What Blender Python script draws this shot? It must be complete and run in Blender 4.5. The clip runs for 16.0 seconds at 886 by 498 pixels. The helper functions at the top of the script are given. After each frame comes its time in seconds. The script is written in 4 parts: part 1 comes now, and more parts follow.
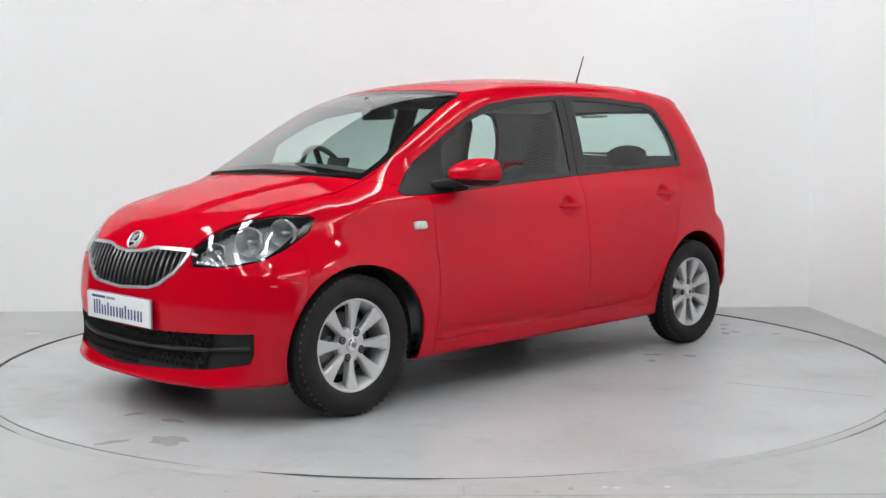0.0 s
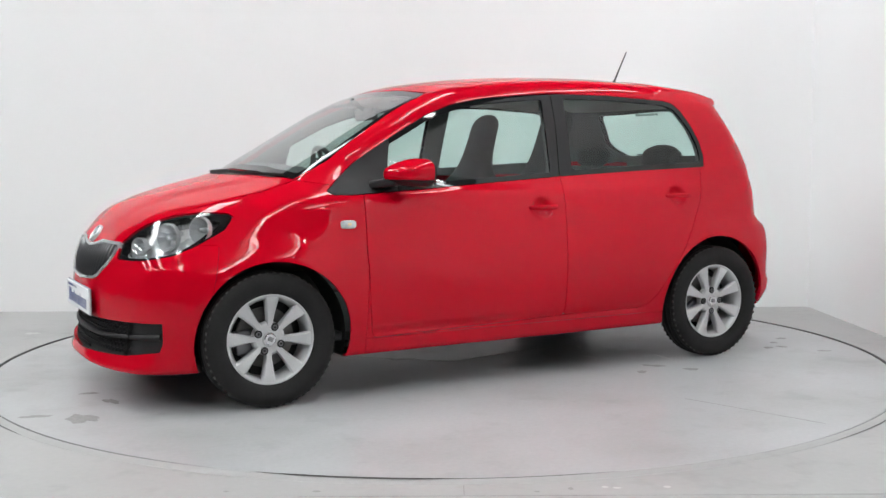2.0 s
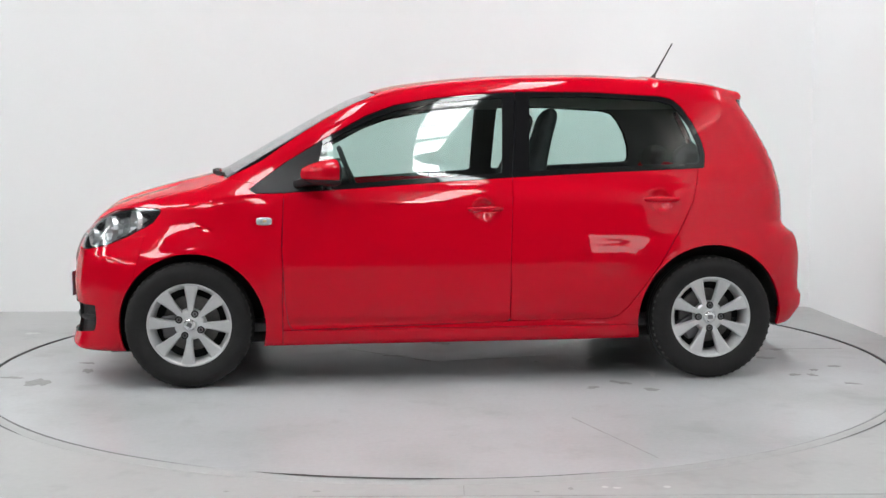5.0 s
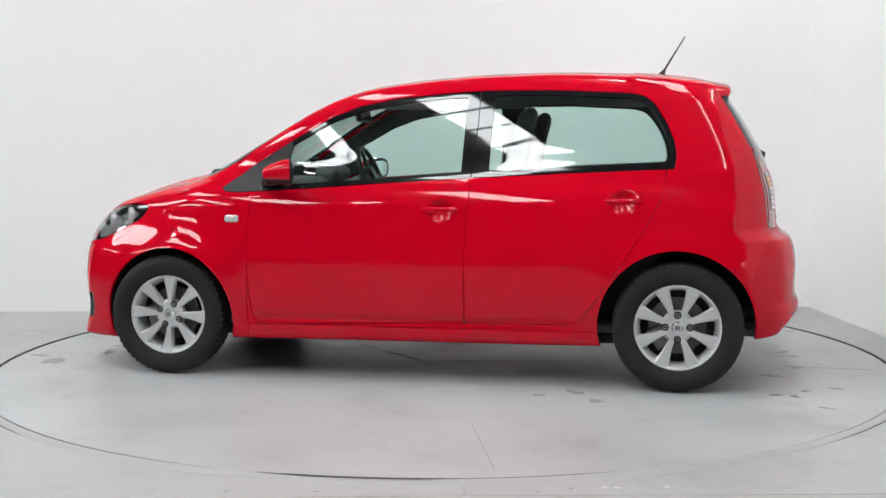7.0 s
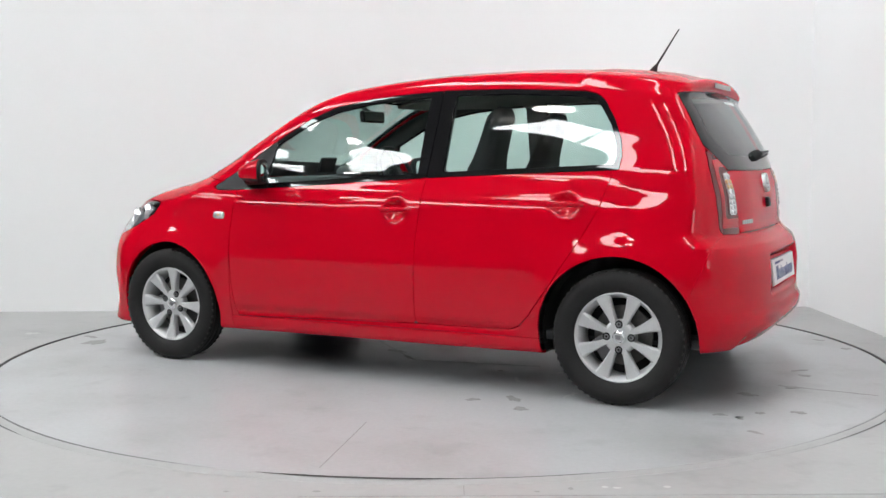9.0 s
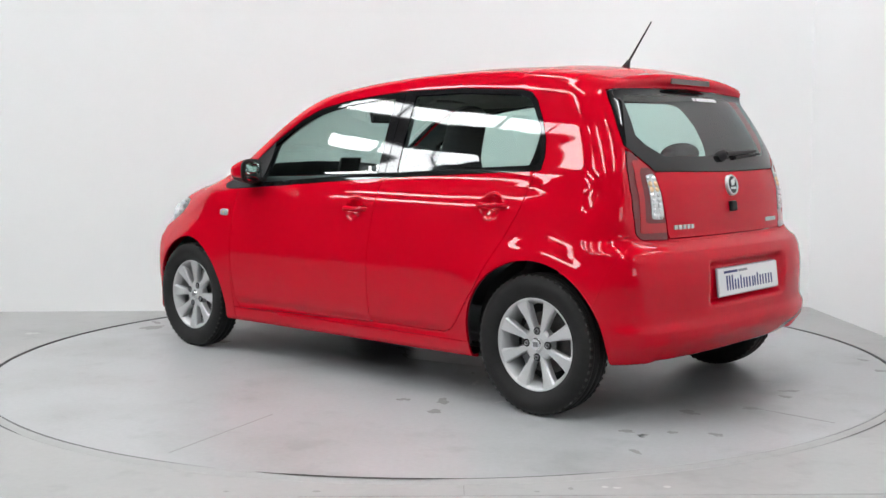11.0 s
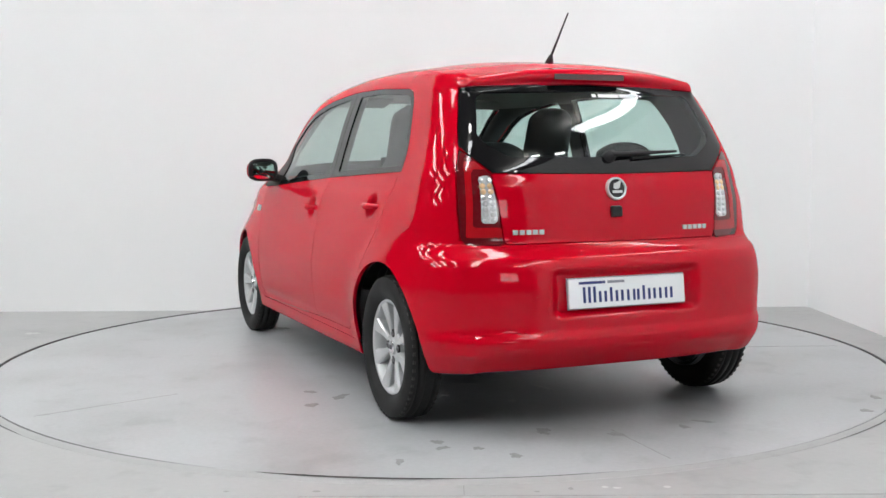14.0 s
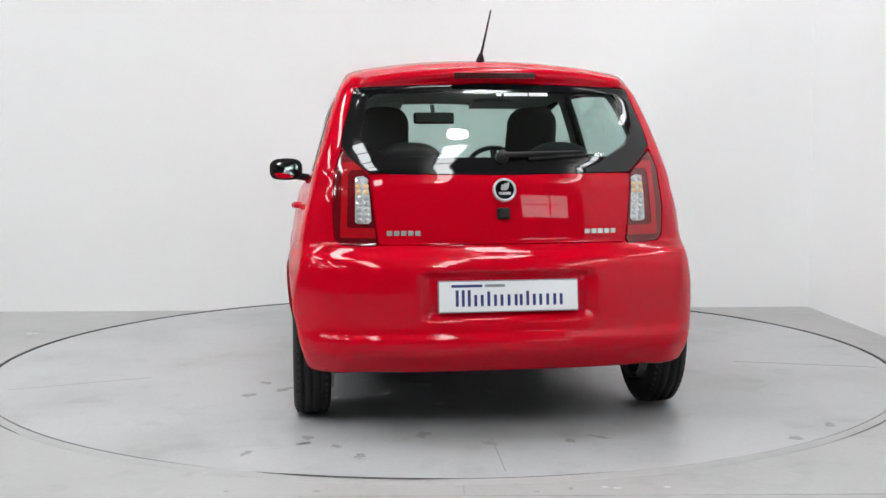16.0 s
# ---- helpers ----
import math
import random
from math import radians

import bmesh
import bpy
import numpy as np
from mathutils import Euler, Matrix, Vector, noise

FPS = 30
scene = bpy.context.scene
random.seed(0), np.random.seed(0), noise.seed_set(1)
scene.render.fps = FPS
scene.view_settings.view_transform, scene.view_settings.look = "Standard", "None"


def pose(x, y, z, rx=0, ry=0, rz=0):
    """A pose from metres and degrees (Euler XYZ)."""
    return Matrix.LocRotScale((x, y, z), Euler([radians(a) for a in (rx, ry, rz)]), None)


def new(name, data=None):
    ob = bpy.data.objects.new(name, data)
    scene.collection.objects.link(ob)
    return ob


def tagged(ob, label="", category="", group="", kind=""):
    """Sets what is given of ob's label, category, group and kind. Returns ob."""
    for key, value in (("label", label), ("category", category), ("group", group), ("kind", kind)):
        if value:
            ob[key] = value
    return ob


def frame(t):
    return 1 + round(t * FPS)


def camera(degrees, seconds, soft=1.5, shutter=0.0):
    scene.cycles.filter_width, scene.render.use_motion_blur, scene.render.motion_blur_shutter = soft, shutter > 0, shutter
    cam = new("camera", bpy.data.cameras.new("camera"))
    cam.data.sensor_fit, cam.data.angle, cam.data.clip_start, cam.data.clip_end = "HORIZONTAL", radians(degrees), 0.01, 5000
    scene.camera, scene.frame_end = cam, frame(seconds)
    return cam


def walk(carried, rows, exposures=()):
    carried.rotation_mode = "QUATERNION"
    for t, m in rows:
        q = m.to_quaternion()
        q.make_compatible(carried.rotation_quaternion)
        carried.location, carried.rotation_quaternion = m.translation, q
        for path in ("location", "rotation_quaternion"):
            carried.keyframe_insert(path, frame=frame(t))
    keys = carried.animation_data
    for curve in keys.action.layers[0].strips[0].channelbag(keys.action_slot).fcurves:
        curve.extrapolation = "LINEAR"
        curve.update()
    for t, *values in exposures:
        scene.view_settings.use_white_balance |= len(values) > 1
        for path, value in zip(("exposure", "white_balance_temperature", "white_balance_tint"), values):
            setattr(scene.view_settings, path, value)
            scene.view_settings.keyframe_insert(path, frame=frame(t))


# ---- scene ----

# The camera stands still; the car and its turntable turn.
cam = camera(44.484, 16.0)
EYE = (0.0, -5.704, 1.054)
CAM_POSE = pose(*EYE, 90 - 4.949, 0, -0.06) @ pose(0, 0, 0, 0, 0, -0.257)
walk(cam, [(0, CAM_POSE), (16, CAM_POSE)], [(0, 0.0), (16, 0.0)])


def turn(t):
    """Heading of the car on the turntable, degrees."""
    return 224.45 - 7.925 * t


# ---------------------------------------------------------------- light
world = bpy.data.worlds.new("world")
scene.world = world
world.use_nodes = True
world.node_tree.nodes["Background"].inputs[0].default_value = (0.8, 0.85, 0.9, 1)
world.node_tree.nodes["Background"].inputs[1].default_value = 0.3
PANEL_GLOW = 20.0
SPOT_GLOW = 40.0
WINDOW_GLOW = 5.0


# ---------------------------------------------------------------- materials
def material(name, colour, rough=0.5, metal=0.0, coat=0.0, grain=0.0, grain_scale=60.0, stain=0.0, stain_scale=3.0,
             bump=0.0, stain_colour=None, emit=0.0, glass=0.0, spec=0.5, fleck=0.0, fleck_scale=9.0):
    m = bpy.data.materials.new(name)
    m.use_nodes = True
    nt = m.node_tree
    b = nt.nodes["Principled BSDF"]
    b.inputs["Base Color"].default_value = (*colour, 1)
    b.inputs["Roughness"].default_value = rough
    b.inputs["Metallic"].default_value = metal
    b.inputs["Coat Weight"].default_value = coat
    b.inputs["Coat Roughness"].default_value = 0.008
    b.inputs["Specular IOR Level"].default_value = spec
    b.inputs["Transmission Weight"].default_value = glass
    if emit:
        b.inputs["Emission Color"].default_value = (*colour, 1)
        b.inputs["Emission Strength"].default_value = emit
    if grain or stain or bump:
        co = nt.nodes.new("ShaderNodeTexCoord")
        fine = nt.nodes.new("ShaderNodeTexNoise")
        fine.inputs["Scale"].default_value, fine.inputs["Detail"].default_value = grain_scale, 4
        big = nt.nodes.new("ShaderNodeTexNoise")
        big.inputs["Scale"].default_value, big.inputs["Detail"].default_value = stain_scale, 6
        for n in (fine, big):
            nt.links.new(co.outputs["Object"], n.inputs["Vector"])
        ramp = nt.nodes.new("ShaderNodeMapRange")
        ramp.inputs[1].default_value, ramp.inputs[2].default_value = 0.45, 0.75
        nt.links.new(big.outputs[0], ramp.inputs[0])
        a = nt.nodes.new("ShaderNodeMix")
        a.data_type = "RGBA"
        dark = stain_colour or tuple(c * 0.6 for c in colour)
        a.inputs[6].default_value, a.inputs[7].default_value = (*colour, 1), (*dark, 1)
        k = nt.nodes.new("ShaderNodeMath")
        k.operation = "MULTIPLY"
        k.inputs[1].default_value = stain
        nt.links.new(ramp.outputs[0], k.inputs[0])
        nt.links.new(k.outputs[0], a.inputs[0])
        worn = a.outputs[2]
        if fleck:
            # small dark flecks that gather in dirty patches
            spot = nt.nodes.new("ShaderNodeTexNoise")
            spot.inputs["Scale"].default_value, spot.inputs["Detail"].default_value = fleck_scale, 5
            spot.inputs["Distortion"].default_value = 0.1
            nt.links.new(co.outputs["Object"], spot.inputs["Vector"])
            both = nt.nodes.new("ShaderNodeMath")
            both.operation = "MULTIPLY_ADD"
            both.inputs[1].default_value = 0.35
            nt.links.new(big.outputs[0], both.inputs[0])
            nt.links.new(spot.outputs[0], both.inputs[2])
            edge = nt.nodes.new("ShaderNodeMapRange")
            edge.inputs[1].default_value, edge.inputs[2].default_value = 0.74, 0.90
            edge.inputs[3].default_value, edge.inputs[4].default_value = 0.0, fleck
            nt.links.new(both.outputs[0], edge.inputs[0])
            f = nt.nodes.new("ShaderNodeMix")
            f.data_type = "RGBA"
            f.inputs[7].default_value = (*(c * 0.5 for c in dark), 1)
            nt.links.new(edge.outputs[0], f.inputs[0])
            nt.links.new(worn, f.inputs[6])
            worn = f.outputs[2]
        g = nt.nodes.new("ShaderNodeMix")
        g.data_type, g.blend_type = "RGBA", "OVERLAY"
        g.inputs[0].default_value = grain
        nt.links.new(worn, g.inputs[6])
        nt.links.new(fine.outputs[0], g.inputs[7])
        nt.links.new(g.outputs[2], b.inputs["Base Color"])
        r = nt.nodes.new("ShaderNodeMapRange")
        r.inputs[3].default_value, r.inputs[4].default_value = rough * 0.85, min(1, rough * 1.2)
        nt.links.new(big.outputs[0], r.inputs[0])
        nt.links.new(r.outputs[0], b.inputs["Roughness"])
        if bump:
            bp = nt.nodes.new("ShaderNodeBump")
            bp.inputs["Strength"].default_value, bp.inputs["Distance"].default_value = bump, 0.002
            nt.links.new(fine.outputs[0], bp.inputs["Height"])
            nt.links.new(bp.outputs[0], b.inputs["Normal"])
    return m


def tinted_glass(name, colour, gloss=0.06, power=4.0):
    m = bpy.data.materials.new(name)
    m.use_nodes = True
    nt = m.node_tree
    nt.nodes.remove(nt.nodes["Principled BSDF"])
    tr, gl, mix, fr, po, sc = (nt.nodes.new("ShaderNode" + n) for n in ("BsdfTransparent", "BsdfGlossy", "MixShader", "LayerWeight", "Math", "Math"))
    tr.inputs[0].default_value = (*colour, 1)
    gl.inputs["Roughness"].default_value = 0.01
    fr.inputs[0].default_value = 0.5
    po.operation, sc.operation = "POWER", "MULTIPLY_ADD"
    po.inputs[1].default_value, sc.inputs[1].default_value, sc.inputs[2].default_value = power, 0.92, gloss
    nt.links.new(fr.outputs["Facing"], po.inputs[0])
    nt.links.new(po.outputs[0], sc.inputs[0])
    nt.links.new(sc.outputs[0], mix.inputs[0])
    nt.links.new(tr.outputs[0], mix.inputs[1])
    nt.links.new(gl.outputs[0], mix.inputs[2])
    nt.links.new(mix.outputs[0], nt.nodes["Material Output"].inputs[0])
    return m


RED = material("red car paint", (0.50, 0.0006, 0.0115), 0.45, 0.0, 0.60, spec=0.0)
BLACK_GLOSS = material("black gloss trim", (0.006, 0.006, 0.007), 0.035, 0, 0.0, spec=0.45)
BLACK_PLASTIC = material("black grained plastic", (0.011, 0.011, 0.012), 0.5, 0, 0, 0.25, 400, bump=0.3, spec=0.3)
UNDER = material("dark underbody", (0.012, 0.012, 0.012), 0.8, 0, 0, 0.2, 80)
TRIM = material("dark grey cabin trim", (0.07, 0.072, 0.075), 0.6, 0, 0, 0.2, 300, bump=0.2)
FABRIC = material("black seat fabric", (0.022, 0.022, 0.025), 0.9, 0, 0, 0.4, 500, bump=0.5)
HEADLINER = material("light grey headliner cloth", (0.34, 0.33, 0.31), 0.95, 0, 0, 0.2, 400)
RUBBER = material("tyre rubber", (0.011, 0.0105, 0.0105), 0.66, 0, 0, 0.3, 120, 0.3, 12, 0.2, spec=0.3)
ALLOY = material("silver alloy", (0.52, 0.525, 0.53), 0.38, 0.35, 0.25, 0.1, 300)
BOLT = material("grey steel", (0.22, 0.22, 0.23), 0.45, 0.8)
DISC = material("brake steel", (0.16, 0.155, 0.15), 0.5, 0.8, 0, 0.3, 60)
CHROME = material("chrome", (0.8, 0.8, 0.82), 0.08, 1.0)
SATIN = material("satin chrome", (0.62, 0.63, 0.64), 0.22, 0.55, 0.5)
GLASS = tinted_glass("green tinted glass", (0.735, 0.88, 0.84))
SCREEN_GLASS = tinted_glass("windscreen glass", (0.72, 0.86, 0.82), 0.08, 2.5)
CLEAR = tinted_glass("clear lens", (0.93, 0.95, 0.96))
RED_LENS = material("red lens", (0.40, 0.003, 0.008), 0.12, 0, 0.6)
DARK_RED = material("dark red lens", (0.13, 0.002, 0.006), 0.12, 0, 0.6)
WHITE_LENS = material("clear ribbed lens", (0.50, 0.51, 0.52), 0.2, 0.3, 1.0, 0.5, 90)
LAMP_SILVER = material("lamp silver", (0.62, 0.625, 0.63), 0.26, 0.35, 0.2, 0.2, 30, 0.3, 14, 0.6)
BRAKE_RED = material("unlit brake lens", (0.05, 0.002, 0.004), 0.15, 0, 1.0)
BEAD = material("clear lens bead", (0.72, 0.73, 0.74), 0.12, 0.6, 0.5)
AMBER = material("amber lens", (0.62, 0.40, 0.22), 0.2, 0, 0.8)
PLATE_WHITE = material("white number plate", (0.80, 0.81, 0.83), 0.3, 0, 0.4)
NAVY = material("navy print", (0.02, 0.035, 0.16), 0.5)
GREY_PRINT = material("grey print", (0.25, 0.26, 0.3), 0.5)
WHITE_PRINT = material("white print", (0.75, 0.78, 0.78), 0.5)
MIRROR = material("mirror glass", (0.75, 0.8, 0.8), 0.02, 1.0)
SHED = material("dark grey cladding", (0.10, 0.10, 0.105), 0.7, 0, 0, 0.1, 5)
WALL = material("white painted wall", (0.80, 0.80, 0.80), 0.75, 0, 0, 0.02, 30, 0.05, 0.7, 0.03)
FLOOR = material("grey painted concrete floor", (0.345, 0.345, 0.34), 0.42, 0, 0, 0.06, 40, 0.22, 1.2, 0.05, fleck=0.15, fleck_scale=8.0)
DECK = material("grey painted turntable deck", (0.372, 0.381, 0.386), 0.34, 0, 0, 0.10, 50, 0.55, 1.4, 0.05, (0.235, 0.235, 0.225), fleck=0.22, fleck_scale=5.0)
GAP = material("dark joint", (0.03, 0.03, 0.03), 0.9)
RIM_SHADE = material("grey painted rim shade", (0.13, 0.13, 0.13), 0.85, 0, 0, 0.2, 60, 0.5, 5)
STAIN = material("dark floor mark", (0.255, 0.255, 0.245), 0.5, 0, 0, 0.3, 60)
SCUFF = material("chalky floor scuff", (0.52, 0.52, 0.51), 0.7)
WINDOW_LIGHT = material("daylit window panel", (0.95, 0.98, 1.0), 0.5, emit=WINDOW_GLOW)
TREAD = material("dusty tread rubber", (0.026, 0.025, 0.024), 0.8, 0, 0, 0.4, 150)
GAP_LINE = material("dark gap line", (0.06, 0.058, 0.055), 0.9, 0, 0, 0.4, 90)
SLAT = material("satin black grille slat", (0.022, 0.022, 0.024), 0.3, 0, 0.25)
CEILING = material("dull ceiling panels", (0.22, 0.21, 0.195), 0.8, 0, 0, 0.05, 10)
STEEL = material("grey painted steel", (0.25, 0.25, 0.26), 0.5)
PANEL = material("rooflight panel", (0.95, 0.98, 1.0), 0.5, emit=PANEL_GLOW)
SPOT = material("lamp diffuser", (1.0, 0.98, 0.94), 0.5, emit=SPOT_GLOW)


# ---------------------------------------------------------------- mesh helpers
def mesh_object(name, bm, mat, parent=None, label="", smooth=False):
    me = bpy.data.meshes.new(name)
    bm.to_mesh(me)
    bm.free()
    me.materials.append(mat)
    if smooth:
        for p in me.polygons:
            p.use_smooth = True
    ob = new(name, me)
    if parent:
        ob.parent = parent
    if label:
        tagged(ob, label)
    return ob


def part(name, bm, mat, parent, label="", smooth=False):
    return mesh_object(name, bm, mat, parent, label, smooth)


def add_box(bm, lo, hi, bevel=0.0, m=None):
    c = [(a + b) / 2 for a, b in zip(lo, hi)]
    s = [abs(b - a) for a, b in zip(lo, hi)]
    mat = Matrix.Translation(c) @ Matrix.Diagonal((*s, 1))
    if m is not None:
        mat = m @ mat
    r = bmesh.ops.create_cube(bm, size=1, matrix=mat)
    if bevel:
        edges = list({e for v in r["verts"] for e in v.link_edges})
        bmesh.ops.bevel(bm, geom=edges, offset=bevel, segments=3, affect="EDGES", profile=0.5)
    return bm


def box(lo, hi, bevel=0.0, m=None):
    return add_box(bmesh.new(), lo, hi, bevel, m)


def add_lathe(bm, profile, n=48, m=None, closed=False):
    """Turn (radius, y) pairs about the y axis."""
    m = m or Matrix()
    rings = []
    for r, y in profile:
        rings.append([bm.verts.new(m @ Vector((r * math.cos(a), y, r * math.sin(a))))
                      for a in (2 * math.pi * i / n for i in range(n))])
    pairs = list(zip(rings, rings[1:])) + ([(rings[-1], rings[0])] if closed else [])
    for a, b in pairs:
        for i in range(n):
            bm.faces.new((a[i], a[(i + 1) % n], b[(i + 1) % n], b[i]))
    return bm


def lathe(profile, n=48, m=None, closed=False):
    return add_lathe(bmesh.new(), profile, n, m, closed)


def add_prism(bm, pts, depth, m=None):
    """Extrude a flat outline in x, z by depth along y."""
    m = m or Matrix()
    a = [bm.verts.new(m @ Vector((x, 0, z))) for x, z in pts]
    b = [bm.verts.new(m @ Vector((x, depth, z))) for x, z in pts]
    bm.faces.new(a)
    bm.faces.new(b[::-1])
    for i in range(len(a)):
        j = (i + 1) % len(a)
        bm.faces.new((a[j], a[i], b[i], b[j]))
    return bm


# ---------------------------------------------------------------- room
HALL = 6.2
# Rooflight tilt, added to throw more light onto the east wall.
PANEL_TILT = -25.0


def floor_z(y):
    return -0.0275 * max(0.0, y + 1.5)


def build_room():
    bm = bmesh.new()
    # floor round the round pit of the turntable
    R, n = 2.3085, 128
    ring = [bm.verts.new((R * math.cos(a), R * math.sin(a), floor_z(R * math.sin(a)))) for a in (2 * math.pi * i / n for i in range(n))]
    mid = [bm.verts.new((3.0 * math.cos(a), 3.0 * math.sin(a), floor_z(3.0 * math.sin(a)))) for a in (2 * math.pi * i / n for i in range(n))]
    far = [bm.verts.new((24 * math.cos(a), 24 * math.sin(a), floor_z(24 * math.sin(a)))) for a in (2 * math.pi * i / n for i in range(n))]
    for a, b in ((ring, mid), (mid, far)):
        for i in range(n):
            j = (i + 1) % n
            bm.faces.new((a[i], b[i], b[j], a[j]))
    low = [bm.verts.new((v.co.x, v.co.y, -0.3)) for v in ring]
    for i in range(n):
        j = (i + 1) % n
        bm.faces.new((low[i], ring[i], ring[j], low[j]))
    bm.faces.new(low[::-1])
    bmesh.ops.recalc_face_normals(bm, faces=bm.faces)
    tagged(mesh_object("floor", bm, FLOOR), "smooth grey painted concrete floor with faint marks", "floor", kind="structure")
    H = HALL

    def wall(name, a, b, label, mat, top):
        d = Vector((b[0] - a[0], b[1] - a[1], 0))
        L = d.length
        m = Matrix.Translation((a[0], a[1], 0)) @ Matrix.Rotation(math.atan2(d.y, d.x), 4, "Z")
        bm = box((0, 0, -0.6), (L + 0.2, 0.2, top), 0, m)
        tagged(mesh_object(name, bm, mat), label, "wall", kind="structure")
    wall("wall_north", (-5.0, 2.363), (2.79, 2.49), "smooth white painted studio back wall", WALL, 3.7)
    wall("wall_east", (2.79, 2.49), (2.45, -4.4), "smooth white painted studio side wall", WALL, 3.2)
    shed = "dark grey clad wall of the surrounding hall"
    wall("wall_hall_south", (11.0, -15.0), (-14.5, -15.0), shed, SHED, H)
    wall("wall_hall_west", (-14.5, -15.0), (-14.5, 9.0), shed, SHED, H)
    wall("wall_hall_north", (-14.5, 9.0), (11.0, 9.0), shed, SHED, H)
    wall("wall_hall_east", (11.0, 9.0), (11.0, -15.0), shed, SHED, H)
    tagged(mesh_object("ceiling", box((-14.8, -15.3, H), (11.3, 9.3, H + 0.15)), CEILING), "dull flat hall ceiling carrying rooflights", "ceiling", kind="structure")


def rooflight(x, y, length, width, bars, angle):
    root = new("rooflight")
    root.matrix_basis = pose(x, y, HALL - 0.17, PANEL_TILT, 0, angle)
    part("panel", box((-length / 2, -width / 2, 0), (length / 2, width / 2, 0.02)), PANEL, root, "glowing translucent panel")
    for i in range(bars + 1):
        cx = -length / 2 + length * i / bars
        part("glazing_bar", box((cx - 0.03, -width / 2, -0.05), (cx + 0.03, width / 2, -0.002)), STEEL, root)
    for s in (-1, 1):
        cy = s * (width / 2 + 0.02)
        part("edge_rail", box((-length / 2, cy - 0.02, -0.05), (length / 2, cy + 0.02, 0.02)), STEEL, root)
    tagged(root, "long translucent rooflight with dark glazing bars", "rooflight", "rooflights in the ceiling")


def ceiling_lamp(x, y):
    root = new("ceiling_lamp")
    root.matrix_basis = pose(x, y, HALL - 0.8)
    part("housing", lathe([(0.0, 0.12), (0.10, 0.12), (0.2, 0.02), (0.2, 0.0), (0.0, 0.0)], 32, pose(0, 0, 0, 90)), STEEL, root, smooth=False)
    part("diffuser", lathe([(0.0, -0.012), (0.18, -0.01), (0.18, -0.002), (0.0, -0.002)], 32, pose(0, 0, 0, 90)), SPOT, root, "glowing round diffuser")
    part("suspension_rod", box((-0.008, -0.008, 0.1), (0.008, 0.008, 0.8)), STEEL, root)
    tagged(root, "round pendant lamp hanging from the ceiling", "lamp", "pendant lamps over the studio")


def hall_window(x, y, z, width, height):
    """Daylit window in the far wall of the hall, facing the studio."""
    root = new("window_1")
    root.matrix_basis = pose(x, y, z)
    part("pane", box((-width / 2, -0.06, 0), (width / 2, 0.0, height)), WINDOW_LIGHT, root, "bright daylit pane")
    for cx in (-width / 2, 0, width / 2):
        part("window_frame", box((cx - 0.04, -0.08, -0.04), (cx + 0.04, 0.03, height + 0.04)), STEEL, root)
    for cz in (0, height / 2, height):
        part("transom", box((-width / 2 - 0.04, -0.07, cz - 0.03), (width / 2 + 0.04, 0.025, cz + 0.03)), STEEL, root)
    tagged(root, "bright daylit window in the dark hall wall", "window", kind="structure")


def arc_strip(name, r0, r1, lo, hi, z, mat, label):
    """Flat strip along the turntable's edge, between two angles in degrees."""
    bm = bmesh.new()
    n = max(6, int(hi - lo))
    prev = None
    for i in range(n + 1):
        a = math.radians(lo + (hi - lo) * i / n)
        k = min(1.0, 4 * min(i, n - i) / n + 0.15)
        mid, half = (r0 + r1) / 2, (r1 - r0) / 2 * k
        pair = [bm.verts.new(((mid + h) * math.cos(a), (mid + h) * math.sin(a), z)) for h in (-half, half)]
        if prev:
            bm.faces.new((prev[0], prev[1], pair[1], pair[0]))
        prev = pair
    bmesh.ops.recalc_face_normals(bm, faces=bm.faces)
    tagged(mesh_object(name, bm, mat), label, "joint", kind="structure")


